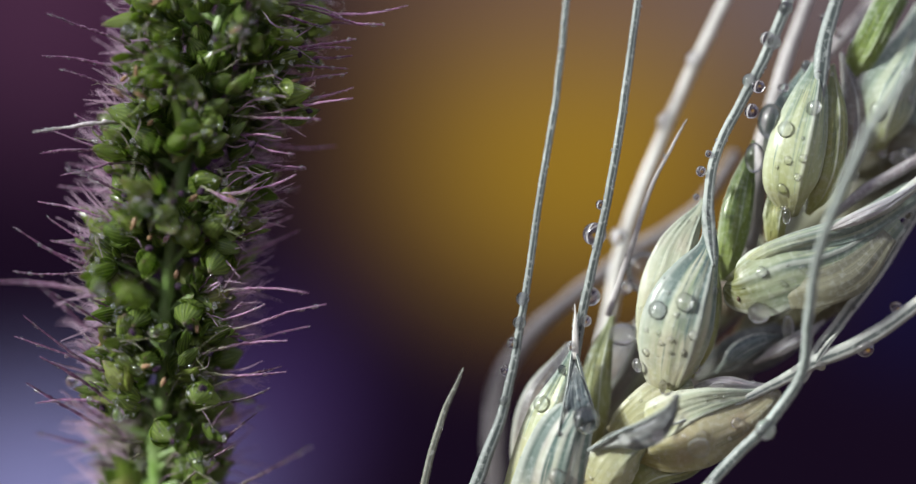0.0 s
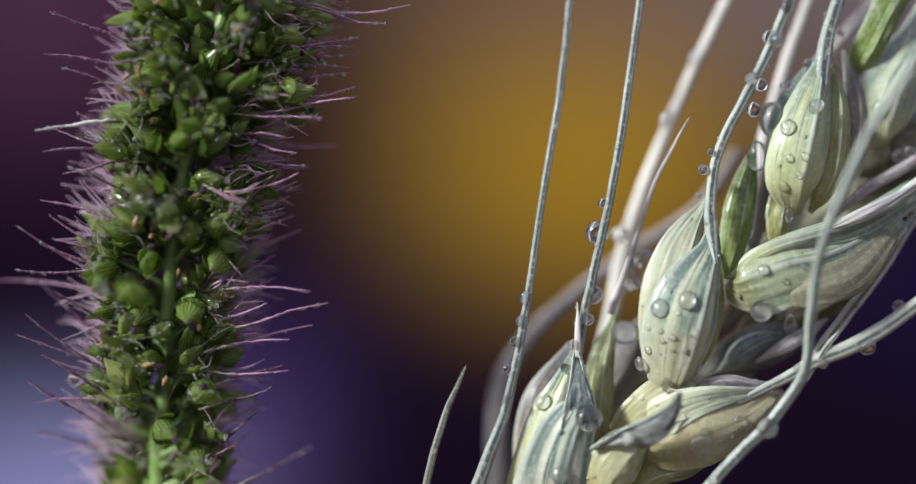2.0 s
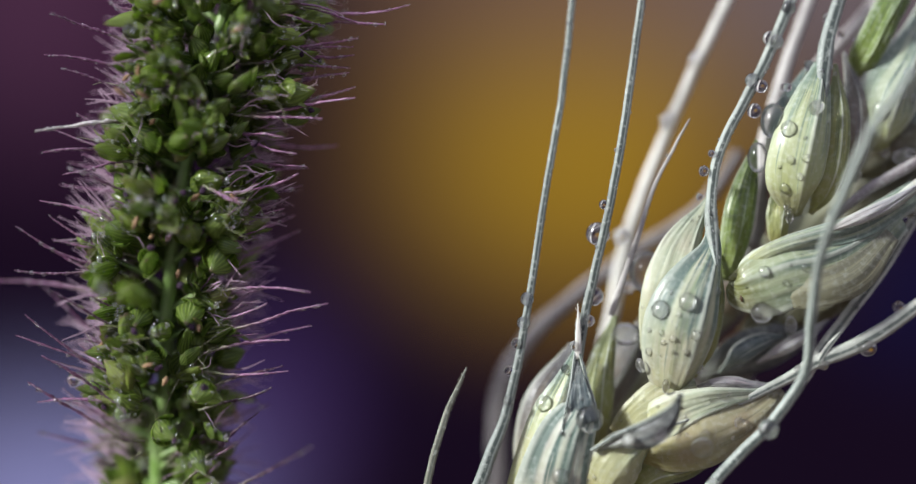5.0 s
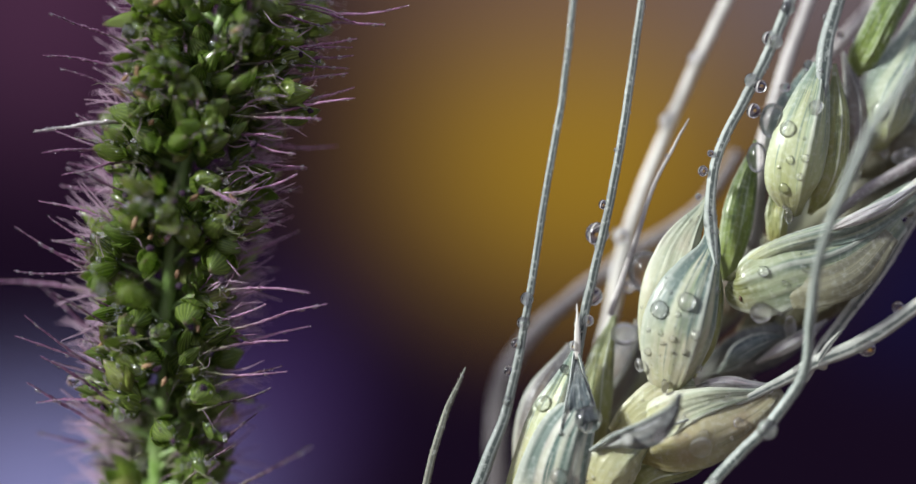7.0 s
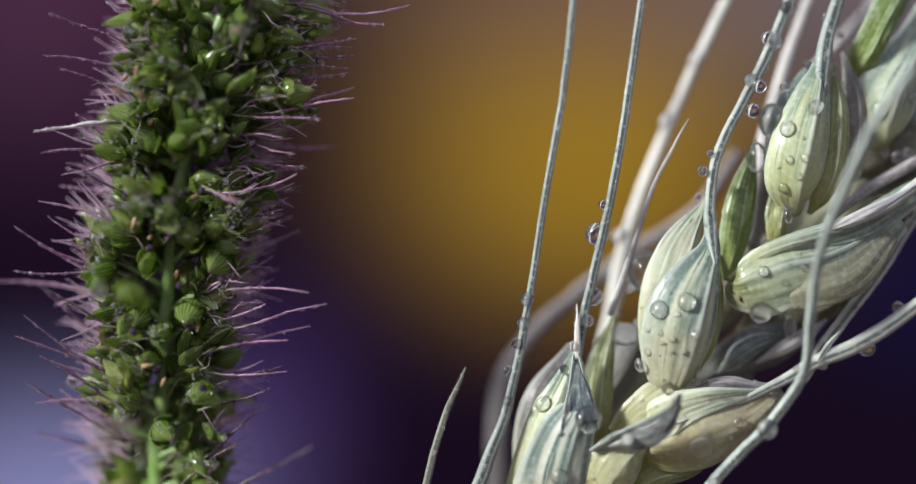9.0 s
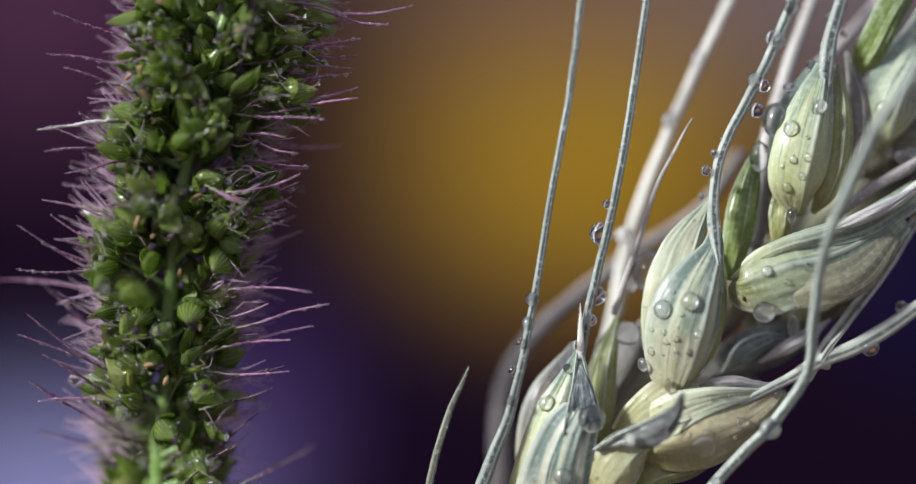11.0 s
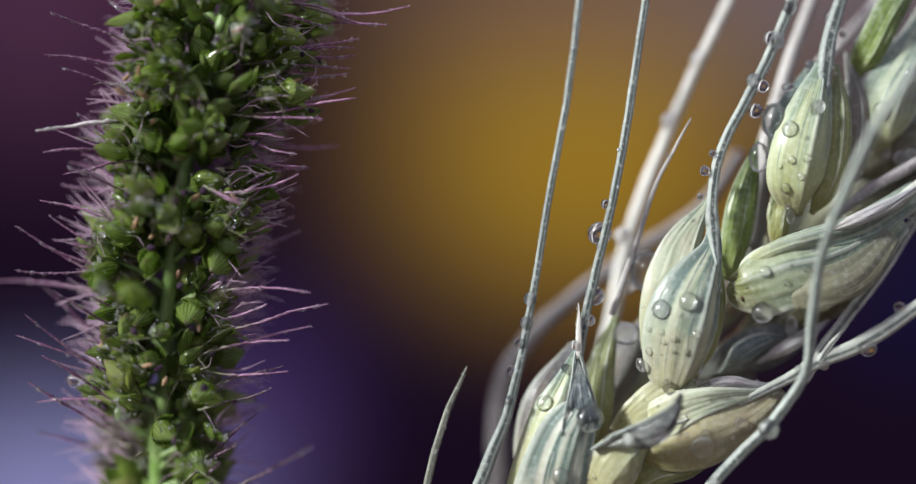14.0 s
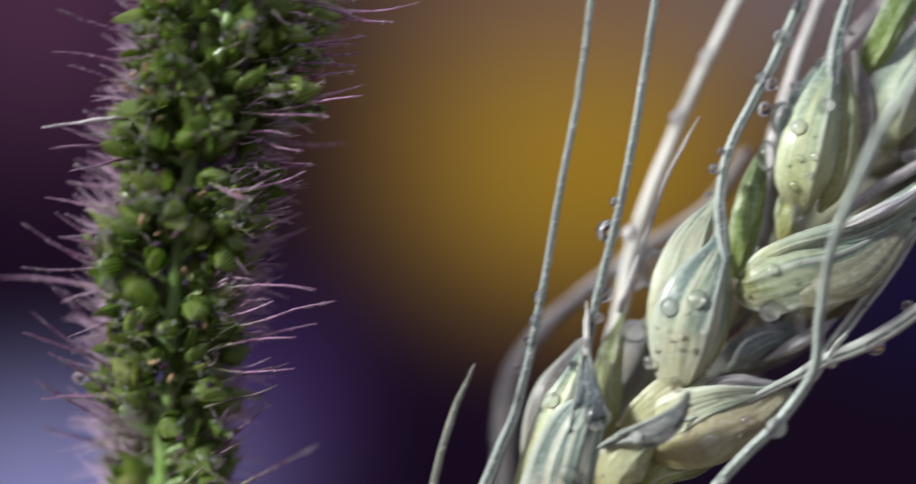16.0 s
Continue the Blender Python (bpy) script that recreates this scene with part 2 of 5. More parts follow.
MILKY = husk_material("milky_chaff", (0.52, 0.545, 0.40), (0.48, 0.475, 0.25), (0.29, 0.35, 0.27), through_share=0.3, stripes=2, stripe_from=0.4, veins=0.2, edge=0.3, ridge=0.25, wax_share=0.4)
# the foot is olive, darkened further to paint in its shadow side
OLIVE_FOOT = husk_material("olive_footed_chaff", (0.40, 0.45, 0.29), (0.16, 0.165, 0.045), (0.14, 0.20, 0.165), stripe_from=0.15, stripe_top=0.7, stripes=2.2, wax_share=0.6, foot=0.42)
BELLY = husk_material("belly_chaff", (0.34, 0.33, 0.22), (0.38, 0.36, 0.24), (0.19, 0.19, 0.14), through_share=0.45, stripes=1.2, stripe_from=0.5, edge=0.0, ridge=0.0, veins=0.05, wax_share=0.6)
DARK_GREY = husk_material("dark_grey_chaff", (0.10, 0.125, 0.13), (0.13, 0.15, 0.12), (0.055, 0.08, 0.085), stripe_from=0.0, stripe_top=0.4, stripes=3, edge=0.08, ridge=0.08)
SMOKY = husk_material("smoky_chaff", (0.25, 0.255, 0.245), (0.33, 0.34, 0.27), (0.13, 0.14, 0.145), through_share=0.4, stripe_from=0.0, stripe_top=0.4, stripes=3, edge=0.0, ridge=0.0, veins=0.15)
# chaff with the shade of the ear's inside put into its colour
SHADED = husk_material("shaded_chaff", (0.15, 0.135, 0.075), (0.18, 0.17, 0.08), (0.09, 0.09, 0.06), through_share=0.3, stripes=4, edge=0.15, ridge=0.1)


def awn_material(name, light, dark, through_share=0.1):
    mat, nt, bsdf, out = nodes_of(name)
    uv = node(nt, "ShaderNodeUVMap").outputs[0]
    obj = node(nt, "ShaderNodeTexCoord").outputs["Object"]
    sep = node(nt, "ShaderNodeSeparateXYZ", {0: uv})
    grain = node(nt, "ShaderNodeTexNoise", {"Vector": obj, "Scale": 3200.0, "Detail": 4.0}).outputs[0]
    patch = node(nt, "ShaderNodeTexNoise", {"Vector": obj, "Scale": 260.0, "Detail": 3.0}).outputs[0]
    edge = math_node(nt, "ABSOLUTE", math_node(nt, "SUBTRACT", sep.outputs[0], 0.5))
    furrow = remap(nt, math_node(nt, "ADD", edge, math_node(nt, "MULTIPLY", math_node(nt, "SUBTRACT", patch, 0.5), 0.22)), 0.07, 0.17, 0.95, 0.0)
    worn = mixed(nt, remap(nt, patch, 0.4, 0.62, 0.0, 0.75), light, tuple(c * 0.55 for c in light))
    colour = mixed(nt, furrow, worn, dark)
    colour = mixed(nt, remap(nt, grain, 0.5, 0.75, 0.0, 0.4), colour, (0.66, 0.70, 0.65))
    leafy(nt, bsdf, out, colour, through_share)
    bsdf.inputs["Roughness"].default_value = 0.5
    bump = node(nt, "ShaderNodeBump", {"Height": grain, "Strength": 0.5, "Distance": 0.00006})
    nt.links.new(bump.outputs[0], bsdf.inputs["Normal"])
    return mat


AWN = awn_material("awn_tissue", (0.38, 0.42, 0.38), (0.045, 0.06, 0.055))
# brighter copy of AWN: light on the right-hand awns put into the colour
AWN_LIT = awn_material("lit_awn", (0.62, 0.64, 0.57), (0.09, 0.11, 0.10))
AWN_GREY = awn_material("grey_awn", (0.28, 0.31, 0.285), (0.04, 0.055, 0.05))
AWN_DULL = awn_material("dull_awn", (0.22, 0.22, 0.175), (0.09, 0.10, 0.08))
AWN_PALE = awn_material("pale_awn", (0.72, 0.70, 0.65), (0.62, 0.59, 0.53))
AWN_MILK = awn_material("milky_awn", (0.52, 0.49, 0.47), (0.40, 0.37, 0.36))
AWN_PINK = awn_material("dry_awn", (0.31, 0.285, 0.285), (0.22, 0.19, 0.20))


def water_material(name, full, gather, gain=3.0, sheen=0.13, bend=1.33):
    """Clear water: full is the share that bends what lies behind, gather the light that leaves it on the side away from the sun."""
    mat, nt, bsdf, out = nodes_of(name)
    nt.nodes.remove(bsdf)
    glass = node(nt, "ShaderNodeBsdfGlass", {"Color": (1, 1, 1, 1), "Roughness": 0.0, "IOR": bend})
    clear = node(nt, "ShaderNodeBsdfTransparent", {"Color": (1, 1, 1, 1)})
    info = node(nt, "ShaderNodeObjectInfo").outputs["Random"]
    mx = node(nt, "ShaderNodeMixShader", {0: remap(nt, info, 0.0, 1.0, full - 0.08, full + 0.08), 1: clear.outputs[0], 2: glass.outputs[0]})
    bright = node(nt, "ShaderNodeBsdfTranslucent", {"Color": (1, 1, 1, 1)})
    mx = node(nt, "ShaderNodeMixShader", {0: gather, 1: mx.outputs[0], 2: bright.outputs[0]})
    skin = node(nt, "ShaderNodeBsdfGlossy", {"Color": (1, 1, 1, 1), "Roughness": sheen})
    fres = node(nt, "ShaderNodeFresnel", {"IOR": 1.33}).outputs[0]
    top = node(nt, "ShaderNodeMixShader", {0: math_node(nt, "MINIMUM", math_node(nt, "MULTIPLY", fres, gain), 1.0), 1: mx.outputs[0], 2: skin.outputs[0]})
    nt.links.new(top.outputs[0], out.inputs[0])
    return mat


WATER = water_material("water_bead", 0.3, 0.16, 2.2, 0.2)
WATER_FINE = water_material("water_dew", 0.6, 0.05, 4.0, 0.19)
WATER_DEW = water_material("fine_dew", 0.1, 0.05, 6.0, 0.2)
WATER_SPRAY = water_material("water_spray", 0.12, 0.12, 3.0, 0.22)
WATER_FULL = water_material("water_drop", 0.92, 0.03, 1.4, 0.16)
WATER_CLEAR = water_material("clear_water", 0.35, 0.08, 1.2, 0.16, bend=1.22)


def spikelet_material(name, dark, pale, odd, share):
    """Ribbed green grain of the foxtail, each a little different."""
    mat, nt, bsdf, out = nodes_of(name)
    uv = node(nt, "ShaderNodeUVMap").outputs[0]
    obj = node(nt, "ShaderNodeTexCoord").outputs["Object"]
    info = node(nt, "ShaderNodeObjectInfo").outputs["Random"]
    sep = node(nt, "ShaderNodeSeparateXYZ", {0: uv})
    soft = node(nt, "ShaderNodeTexNoise", {"Vector": obj, "Scale": 900.0, "Detail": 3.0}).outputs[0]
    ribs = math_node(nt, "SINE", math_node(nt, "ADD", math_node(nt, "MULTIPLY", sep.outputs[0], 50.0), math_node(nt, "MULTIPLY", soft, 3.0)))
    body = mixed(nt, remap(nt, info, 0.0, 1.0), dark, pale)
    body = mixed(nt, remap(nt, info, 0.95, 0.97), body, odd)
    light = mixed(nt, 0.65, body, (0.40, 0.52, 0.11))
    groove = mixed(nt, 0.25, body, (0.04, 0.08, 0.015))
    colour = mixed(nt, remap(nt, ribs, -0.6, 0.9, 0.0, 0.8), groove, light)
    colour = mixed(nt, remap(nt, soft, 0.52, 0.72, 0.0, 0.6), colour, (0.36, 0.40, 0.17))
    colour = mixed(nt, remap(nt, sep.outputs[1], 0.86, 1.0, 0.0, 0.8), colour, (0.24, 0.12, 0.13))
    leafy(nt, bsdf, out, colour, share)
    bsdf.inputs["Roughness"].default_value = 0.3
    bsdf.inputs["Coat Weight"].default_value = 1.0
    bsdf.inputs["Coat Roughness"].default_value = 0.12
    cross = node(nt, "ShaderNodeMapping", {"Vector": uv, "Scale": (14.0, 46.0, 1.0)}).outputs[0]
    wrinkle = node(nt, "ShaderNodeTexNoise", {"Vector": cross, "Scale": 1.0, "Detail": 3.0}).outputs[0]
    high = math_node(nt, "ADD", math_node(nt, "MULTIPLY", ribs, 0.45), math_node(nt, "MULTIPLY", soft, 3.0))
    high = math_node(nt, "ADD", high, math_node(nt, "MULTIPLY", wrinkle, 3.2))
    bump = node(nt, "ShaderNodeBump", {"Height": high, "Strength": 0.6, "Distance": 0.00006})
    nt.links.new(bump.outputs[0], bsdf.inputs["Normal"])
    return mat


GRAIN = spikelet_material("foxtail_grain", (0.135, 0.235, 0.032), (0.42, 0.54, 0.12), (0.46, 0.45, 0.18), 0.6)
GLUME = spikelet_material("foxtail_glume", (0.15, 0.26, 0.04), (0.44, 0.56, 0.14), (0.40, 0.37, 0.24), 0.62)


def bristle_material(name, dark, light, lo=0.12, hi=0.5):
    mat, nt, bsdf, out = nodes_of(name)
    uv = node(nt, "ShaderNodeUVMap").outputs[0]
    obj = node(nt, "ShaderNodeTexCoord").outputs["Object"]
    info = node(nt, "ShaderNodeObjectInfo").outputs["Random"]
    sep = node(nt, "ShaderNodeSeparateXYZ", {0: uv})
    grain = node(nt, "ShaderNodeTexNoise", {"Vector": obj, "Scale": 5200.0, "Detail": 3.0}).outputs[0]
    tone = mixed(nt, info, dark, light)
    colour = mixed(nt, remap(nt, sep.outputs[1], lo, hi), (0.26, 0.28, 0.15), tone)
    colour = mixed(nt, remap(nt, grain, 0.5, 0.66, 0.0, 0.5), colour, (0.64, 0.44, 0.57))
    leafy(nt, bsdf, out, colour, 0.25)
    bsdf.inputs["Roughness"].default_value = 0.4
    bump = node(nt, "ShaderNodeBump", {"Height": grain, "Strength": 0.5, "Distance": 0.00005})
    nt.links.new(bump.outputs[0], bsdf.inputs["Normal"])
    return mat


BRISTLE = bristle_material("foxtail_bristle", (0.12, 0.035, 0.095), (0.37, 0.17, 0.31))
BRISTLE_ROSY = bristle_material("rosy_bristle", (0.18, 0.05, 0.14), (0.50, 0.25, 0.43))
# near-white bristle: strong light put into its colour
BRISTLE_LIT = bristle_material("lit_bristle", (0.60, 0.56, 0.56), (0.74, 0.70, 0.70))
# low bristles, shadow put into the dark colour; dark threads use it too
BRISTLE_DARK = bristle_material("dark_shaded_bristle", (0.05, 0.02, 0.035), (0.13, 0.055, 0.09))
# same bristle for the fringe, its light put into a paler colour
BRISTLE_PALE = bristle_material("pale_lit_bristle", (0.33, 0.20, 0.29), (0.50, 0.35, 0.45), 0.0, 0.12)


def plain_tissue(name, a, b, scale, rough=0.5, through_share=0.0):
    mat, nt, bsdf, out = nodes_of(name)
    obj = node(nt, "ShaderNodeTexCoord").outputs["Object"]
    soft = node(nt, "ShaderNodeTexNoise", {"Vector": obj, "Scale": scale, "Detail": 4.0}).outputs[0]
    colour = mixed(nt, remap(nt, soft, 0.3, 0.7), a, b)
    leafy(nt, bsdf, out, colour, through_share)
    nt.links.new(remap(nt, soft, 0.3, 0.7, rough - 0.1, rough + 0.14), bsdf.inputs["Roughness"])
    bump = node(nt, "ShaderNodeBump", {"Height": soft, "Strength": 0.4, "Distance": 0.3 / scale})
    nt.links.new(bump.outputs[0], bsdf.inputs["Normal"])
    return mat


STEM = plain_tissue("stem_green", (0.19, 0.32, 0.075), (0.31, 0.44, 0.16), 900, 0.35, 0.25)
RACHIS = plain_tissue("rachis", (0.30, 0.32, 0.20), (0.42, 0.42, 0.30), 500)
SPOT = plain_tissue("brown_fleck", (0.06, 0.03, 0.015), (0.12, 0.06, 0.03), 3000)
ANTHER = plain_tissue("stigma", (0.012, 0.004, 0.014), (0.04, 0.012, 0.04), 2000, 0.85)
DRIED = plain_tissue("dried_anther", (0.26, 0.15, 0.08), (0.42, 0.27, 0.15), 2000, 0.6, 0.2)
SOIL = plain_tissue("soil", (0.05, 0.035, 0.03), (0.11, 0.08, 0.06), 40, 0.9)


def backdrop_material():
    """Glowing sheet with far blur painted in: round yellow blob, lilac haze, deep violet."""
    mat, nt, bsdf, out = nodes_of("backdrop_glow")
    nt.nodes.remove(bsdf)
    obj = node(nt, "ShaderNodeTexCoord").outputs["Object"]
    colour = node(nt, "ShaderNodeRGB").outputs[0]
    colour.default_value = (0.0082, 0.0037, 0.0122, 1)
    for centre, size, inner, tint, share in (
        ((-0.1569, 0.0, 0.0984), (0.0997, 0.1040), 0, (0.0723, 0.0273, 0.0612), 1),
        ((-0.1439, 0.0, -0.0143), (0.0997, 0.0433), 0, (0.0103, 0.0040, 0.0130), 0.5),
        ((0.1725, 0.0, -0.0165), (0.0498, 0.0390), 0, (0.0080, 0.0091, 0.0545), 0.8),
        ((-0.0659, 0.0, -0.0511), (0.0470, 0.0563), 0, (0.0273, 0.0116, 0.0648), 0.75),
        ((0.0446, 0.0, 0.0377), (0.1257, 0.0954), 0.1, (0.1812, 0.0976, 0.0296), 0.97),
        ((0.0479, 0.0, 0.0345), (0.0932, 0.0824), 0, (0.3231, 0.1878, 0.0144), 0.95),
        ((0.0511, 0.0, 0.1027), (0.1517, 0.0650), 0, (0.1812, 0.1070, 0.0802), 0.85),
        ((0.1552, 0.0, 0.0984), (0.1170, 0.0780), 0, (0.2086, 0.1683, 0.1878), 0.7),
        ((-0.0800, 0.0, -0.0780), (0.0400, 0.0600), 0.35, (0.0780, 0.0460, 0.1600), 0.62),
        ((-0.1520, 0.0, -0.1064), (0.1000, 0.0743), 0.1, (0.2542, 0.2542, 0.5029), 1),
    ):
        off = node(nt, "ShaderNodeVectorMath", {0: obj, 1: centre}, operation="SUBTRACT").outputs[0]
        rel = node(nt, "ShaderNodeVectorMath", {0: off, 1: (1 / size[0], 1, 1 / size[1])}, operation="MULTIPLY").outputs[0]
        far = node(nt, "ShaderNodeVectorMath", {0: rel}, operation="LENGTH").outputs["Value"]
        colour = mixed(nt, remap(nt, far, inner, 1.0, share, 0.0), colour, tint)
    # the sheet emits these colours itself; no lamp lights it
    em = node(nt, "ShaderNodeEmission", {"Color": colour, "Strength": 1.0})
    nt.links.new(em.outputs[0], out.inputs[0])
    return mat


# ---- setting ----
def slab(name, x0, x1, y0, y1, z0, z1):
    v = [(x, y, z) for x in (x0, x1) for y in (y0, y1) for z in (z0, z1)]
    f = [(0, 1, 3, 2), (4, 6, 7, 5), (0, 4, 5, 1), (2, 3, 7, 6), (0, 2, 6, 4), (1, 5, 7, 3)]
    return mesh_of(name, [tuple(c * 1000 for c in q) for q in v], f, smooth=False)


ground = tagged(part("ground", slab("ground", -60, 60, -60, 60, -0.05, 0.0), SOIL, None), "dark bare garden soil under the plants", "ground", kind="structure")
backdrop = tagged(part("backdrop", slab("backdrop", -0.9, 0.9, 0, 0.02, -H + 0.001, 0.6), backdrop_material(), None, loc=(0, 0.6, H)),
                  "glowing sheet painted with blurred yellow, lilac and violet distance", "backdrop", kind="structure")

# ---- water drops ----
def dome_mesh(name, low, water, across=20, rings=12):
    """A bead of water: a ball flattened where it sits."""
    bm = bmesh.new()
    bmesh.ops.create_uvsphere(bm, u_segments=across, v_segments=rings, radius=0.001)
    for v in bm.verts:
        if v.co.z < 0:
            v.co.z *= low
    me = bpy.data.meshes.new(name)
    bm.to_mesh(me)
    bm.free()
    me.polygons.foreach_set("use_smooth", [True] * len(me.polygons))
    me.materials.append(water)
    return me


BEAD, DOME, FINE = dome_mesh("bead", 1.0, WATER_FULL), dome_mesh("dome", 0.25, WATER), dome_mesh("fine_bead", 1.0, WATER_FINE, 10, 7)
BRIGHT_BEAD = dome_mesh("bright_bead", 1.0, WATER_FINE)
CLEAR_BEAD = dome_mesh("clear_bead", 1.0, WATER_CLEAR, 28, 18)
FULL_DOME = dome_mesh("full_dome", 0.25, WATER_FULL, 28, 18)
FINE_DOME = dome_mesh("fine_dome", 0.25, WATER_SPRAY, 14, 8)


def drop(parent, place, r, normal=None, squash=1.0, shift=(0, 0, 0)):
    """place and r in mm, in the thing's space; shift is the parent's own place."""
    mesh = (DOME if r > 0.5 else FINE_DOME) if normal is not None else (BEAD if r > 0.2 else FINE)
    ob = new("water_drop", mesh)
    ob.parent = parent
    q = Vector(normal).to_track_quat("Z", "Y") if normal is not None else Euler((0, 0, 0)).to_quaternion()
    k = 1 + 0.12 * (rnd.random() - 0.5)
    ob.matrix_basis = Matrix.LocRotScale((Vector(place) - Vector(shift)) * MM, q, Vector((r * k, r / k, r * squash)))
    return ob


def surface(mesh, x, z):
    """Front-most place of a mesh over x, z (mm), and its normal."""
    best = None
    for p in mesh.polygons:
        c = p.center / MM
        if p.normal.y < -0.1:
            d2 = (c.x - x) ** 2 + (c.z - z) ** 2
            if best is None or d2 < best[0]:
                best = (d2, Vector((x, c.y, z)) if d2 < 1 else c, p.normal.copy())
    return best[1], best[2]


def stuck(ob, spots):
    """Drops on a scale at x, z with radius r."""
    for (x, y, z), r in spots:
        place, nrm = surface(ob.data, x, z)
        drop(ob, place, r, nrm, 0.75)


def sprinkle(ob, count, lo, hi):
    """Fine spray on the front of a scale."""
    faces = [p for p in ob.data.polygons if p.normal.y < -0.35]
    for _ in range(count):
        p = rnd.choice(faces)
        drop(ob, p.center / MM, lo + (hi - lo) * rnd.random() ** 3, p.normal.copy(), 0.6)


# ---- wheat ear ----
EAR_BASE = Vector((-6.01, 6, -45.36))
ear = tagged(new("wheat_ear"), "bearded green wheat ear wet with clear dew drops", "wheat")
ear.location = (EAR_BASE.x * MM, EAR_BASE.y * MM, 0)
EAR_SHIFT = Vector((EAR_BASE.x, EAR_BASE.y, -H / MM))     # the ear's origin on the ground, in mm


def ear_place(q):
    return Vector(q) - EAR_SHIFT


def ear_points(pts):
    return [ear_place(q) for q in pts]


def husk(points, widths, mat=None, label="", fine=0, **kw):
    me = husk_mesh("husk", ear_points(points), widths, **kw)
    ob = part("husk", me, mat or HUSK, ear, label)
    if fine:
        sprinkle(ob, fine * 2, 0.035, 0.17)
    return ob


def awn(points, radii, mat=None, label="", n=40, groove=0.35, rough=0.045, beads=(), wobble=0.06, fine=10):
    pts = ear_points(points)
    o = pts[0]
    me = tube("awn", pts, radii, n=n, around=12, groove=groove, rough=rough, origin=o, wobble=wobble, barbs=int(sum((Vector(a) - Vector(b)).length for a, b in zip(pts, pts[1:])) * 7), tooth=1.05)
    ob = part("awn", me, mat or AWN, ear, label, loc=o * MM)
    for q, r in beads:
        drop(ob, ear_place(q), r, shift=o)
    places, rads = spline(pts, radii, 60)
    for _ in range(fine):
        k = rnd.randrange(60)
        a = rnd.random() * 6.283
        w = rads[k] + 0.03
        drop(ob, places[k] + Vector((math.cos(a) * w, -abs(math.sin(a)) * w, 0.1 * math.sin(a))), 0.05 + 0.1 * rnd.random() ** 2, shift=o)
    return ob


stalk = part("stalk", tube("stalk", [Vector((0, 0, 0)), ear_place((-9.36, 6, -108.01)), EAR_BASE - EAR_SHIFT, ear_place((0.25, 7, -25.07)), ear_place((7.40, 7, -16.24))],
             [1.3, 1.2, 1.1, 1.0, 0.95], n=50, around=14, face=(1, 0.2, 0)), RACHIS, ear)
rachis = part("rachis", tube("rachis", ear_points([(7.40, 7, -16.24), (13.71, 7, -9.93), (20.16, 8, -3.64), (26.94, 8, 3.13), (36.51, 9, 12.54)]),
              [0.95, 1.5, 1.2, 1.4, 1.0], n=40, around=14, rough=0.12, wobble=0.3), RACHIS, ear)

# scales deep in the ear, mostly in shade; their dark colours paint it in
husk([(12.28, 5, -16.01), (14.35, 5, -12.69), (18.63, 6, -9.44), (22.97, 7, -6.14)], [0.6, 2.0, 2.0, 0.3], DRY)
husk([(16.84, 5, -9.79), (19.60, 4, -8.07), (22.90, 4, -6.84), (26.38, 5, -5.23)], [0.5, 1.5, 1.3, 0.2], SMOKY)
husk([(19.46, 6, -7.77), (22.80, 6, -5.26), (26.75, 7, -2.36), (30.12, 7, 0.59)], [0.6, 2.2, 2.0, 0.4], SHADED)
husk([(22.48, 4, -6.01), (25.37, 4, -4.36), (28.25, 4, -1.89), (30.94, 5, 1.00)], [0.5, 1.4, 1.3, 0.2], SHADED)
husk([(25.91, 7, -0.25), (28.85, 7, 2.27), (31.80, 7, 4.80), (35.41, 8, 8.22)], [0.6, 2.1, 1.9, 0.4], SHADED)
husk([(27.21, 5, 4.73), (29.69, 5, 5.97), (32.60, 5, 7.22), (35.75, 6, 9.36)], [0.5, 1.6, 1.6, 0.4], SHADED)
husk([(18.91, 5, -5.23), (19.53, 5, -1.91), (20.72, 6, 2.26), (21.97, 6, 6.43)], [0.6, 1.5, 1.2, 0.2], DRY)
husk([(6.47, 5, -16.01), (8.96, 5, -11.86), (11.45, 5, -8.54), (13.11, 5, -5.23)], [0.6, 1.7, 1.6, 0.2], DRY)

# lower right spikelet, pointing out to the right
low_foot = husk([(10.8, 1.0, -13.43), (11.92, 0.5, -12.32), (13.3, 0.2, -11.17), (14.76, 0.2, -10.45), (16.16, 0.4, -10.15)], [0.81, 1.33, 1.51, 1.35, 0.75], CREAM, depth=0.35, keel=0.02, fine=6)
low = husk([(12.77, 1.0, -12.89), (13.46, -0.2, -12.42), (14.79, -0.8, -11.63), (16.64, -0.8, -10.95), (18.31, -0.3, -10.65), (20.23, 0.5, -10.44), (22.07, 1.2, -9.82)], [0.74, 1.52, 1.47, 1.06, 0.73, 0.36, 0.11], FADED, "pale green husk with a film of water", fine=30, depth=0.3, keel=0.08, fold=0.75)
low_side = husk([(12.09, 0.6, -14.0), (14.2, -0.3, -13.87), (16.18, -0.5, -13.25), (17.72, -0.3, -12.75), (19.48, 0.3, -12.08), (21.17, 0.9, -11.11), (22.1, 1.4, -10.22)], [1.1, 1.86, 2.25, 2.01, 1.66, 1.05, 0.45], BEIGE, depth=0.38, keel=0.03, fine=12)
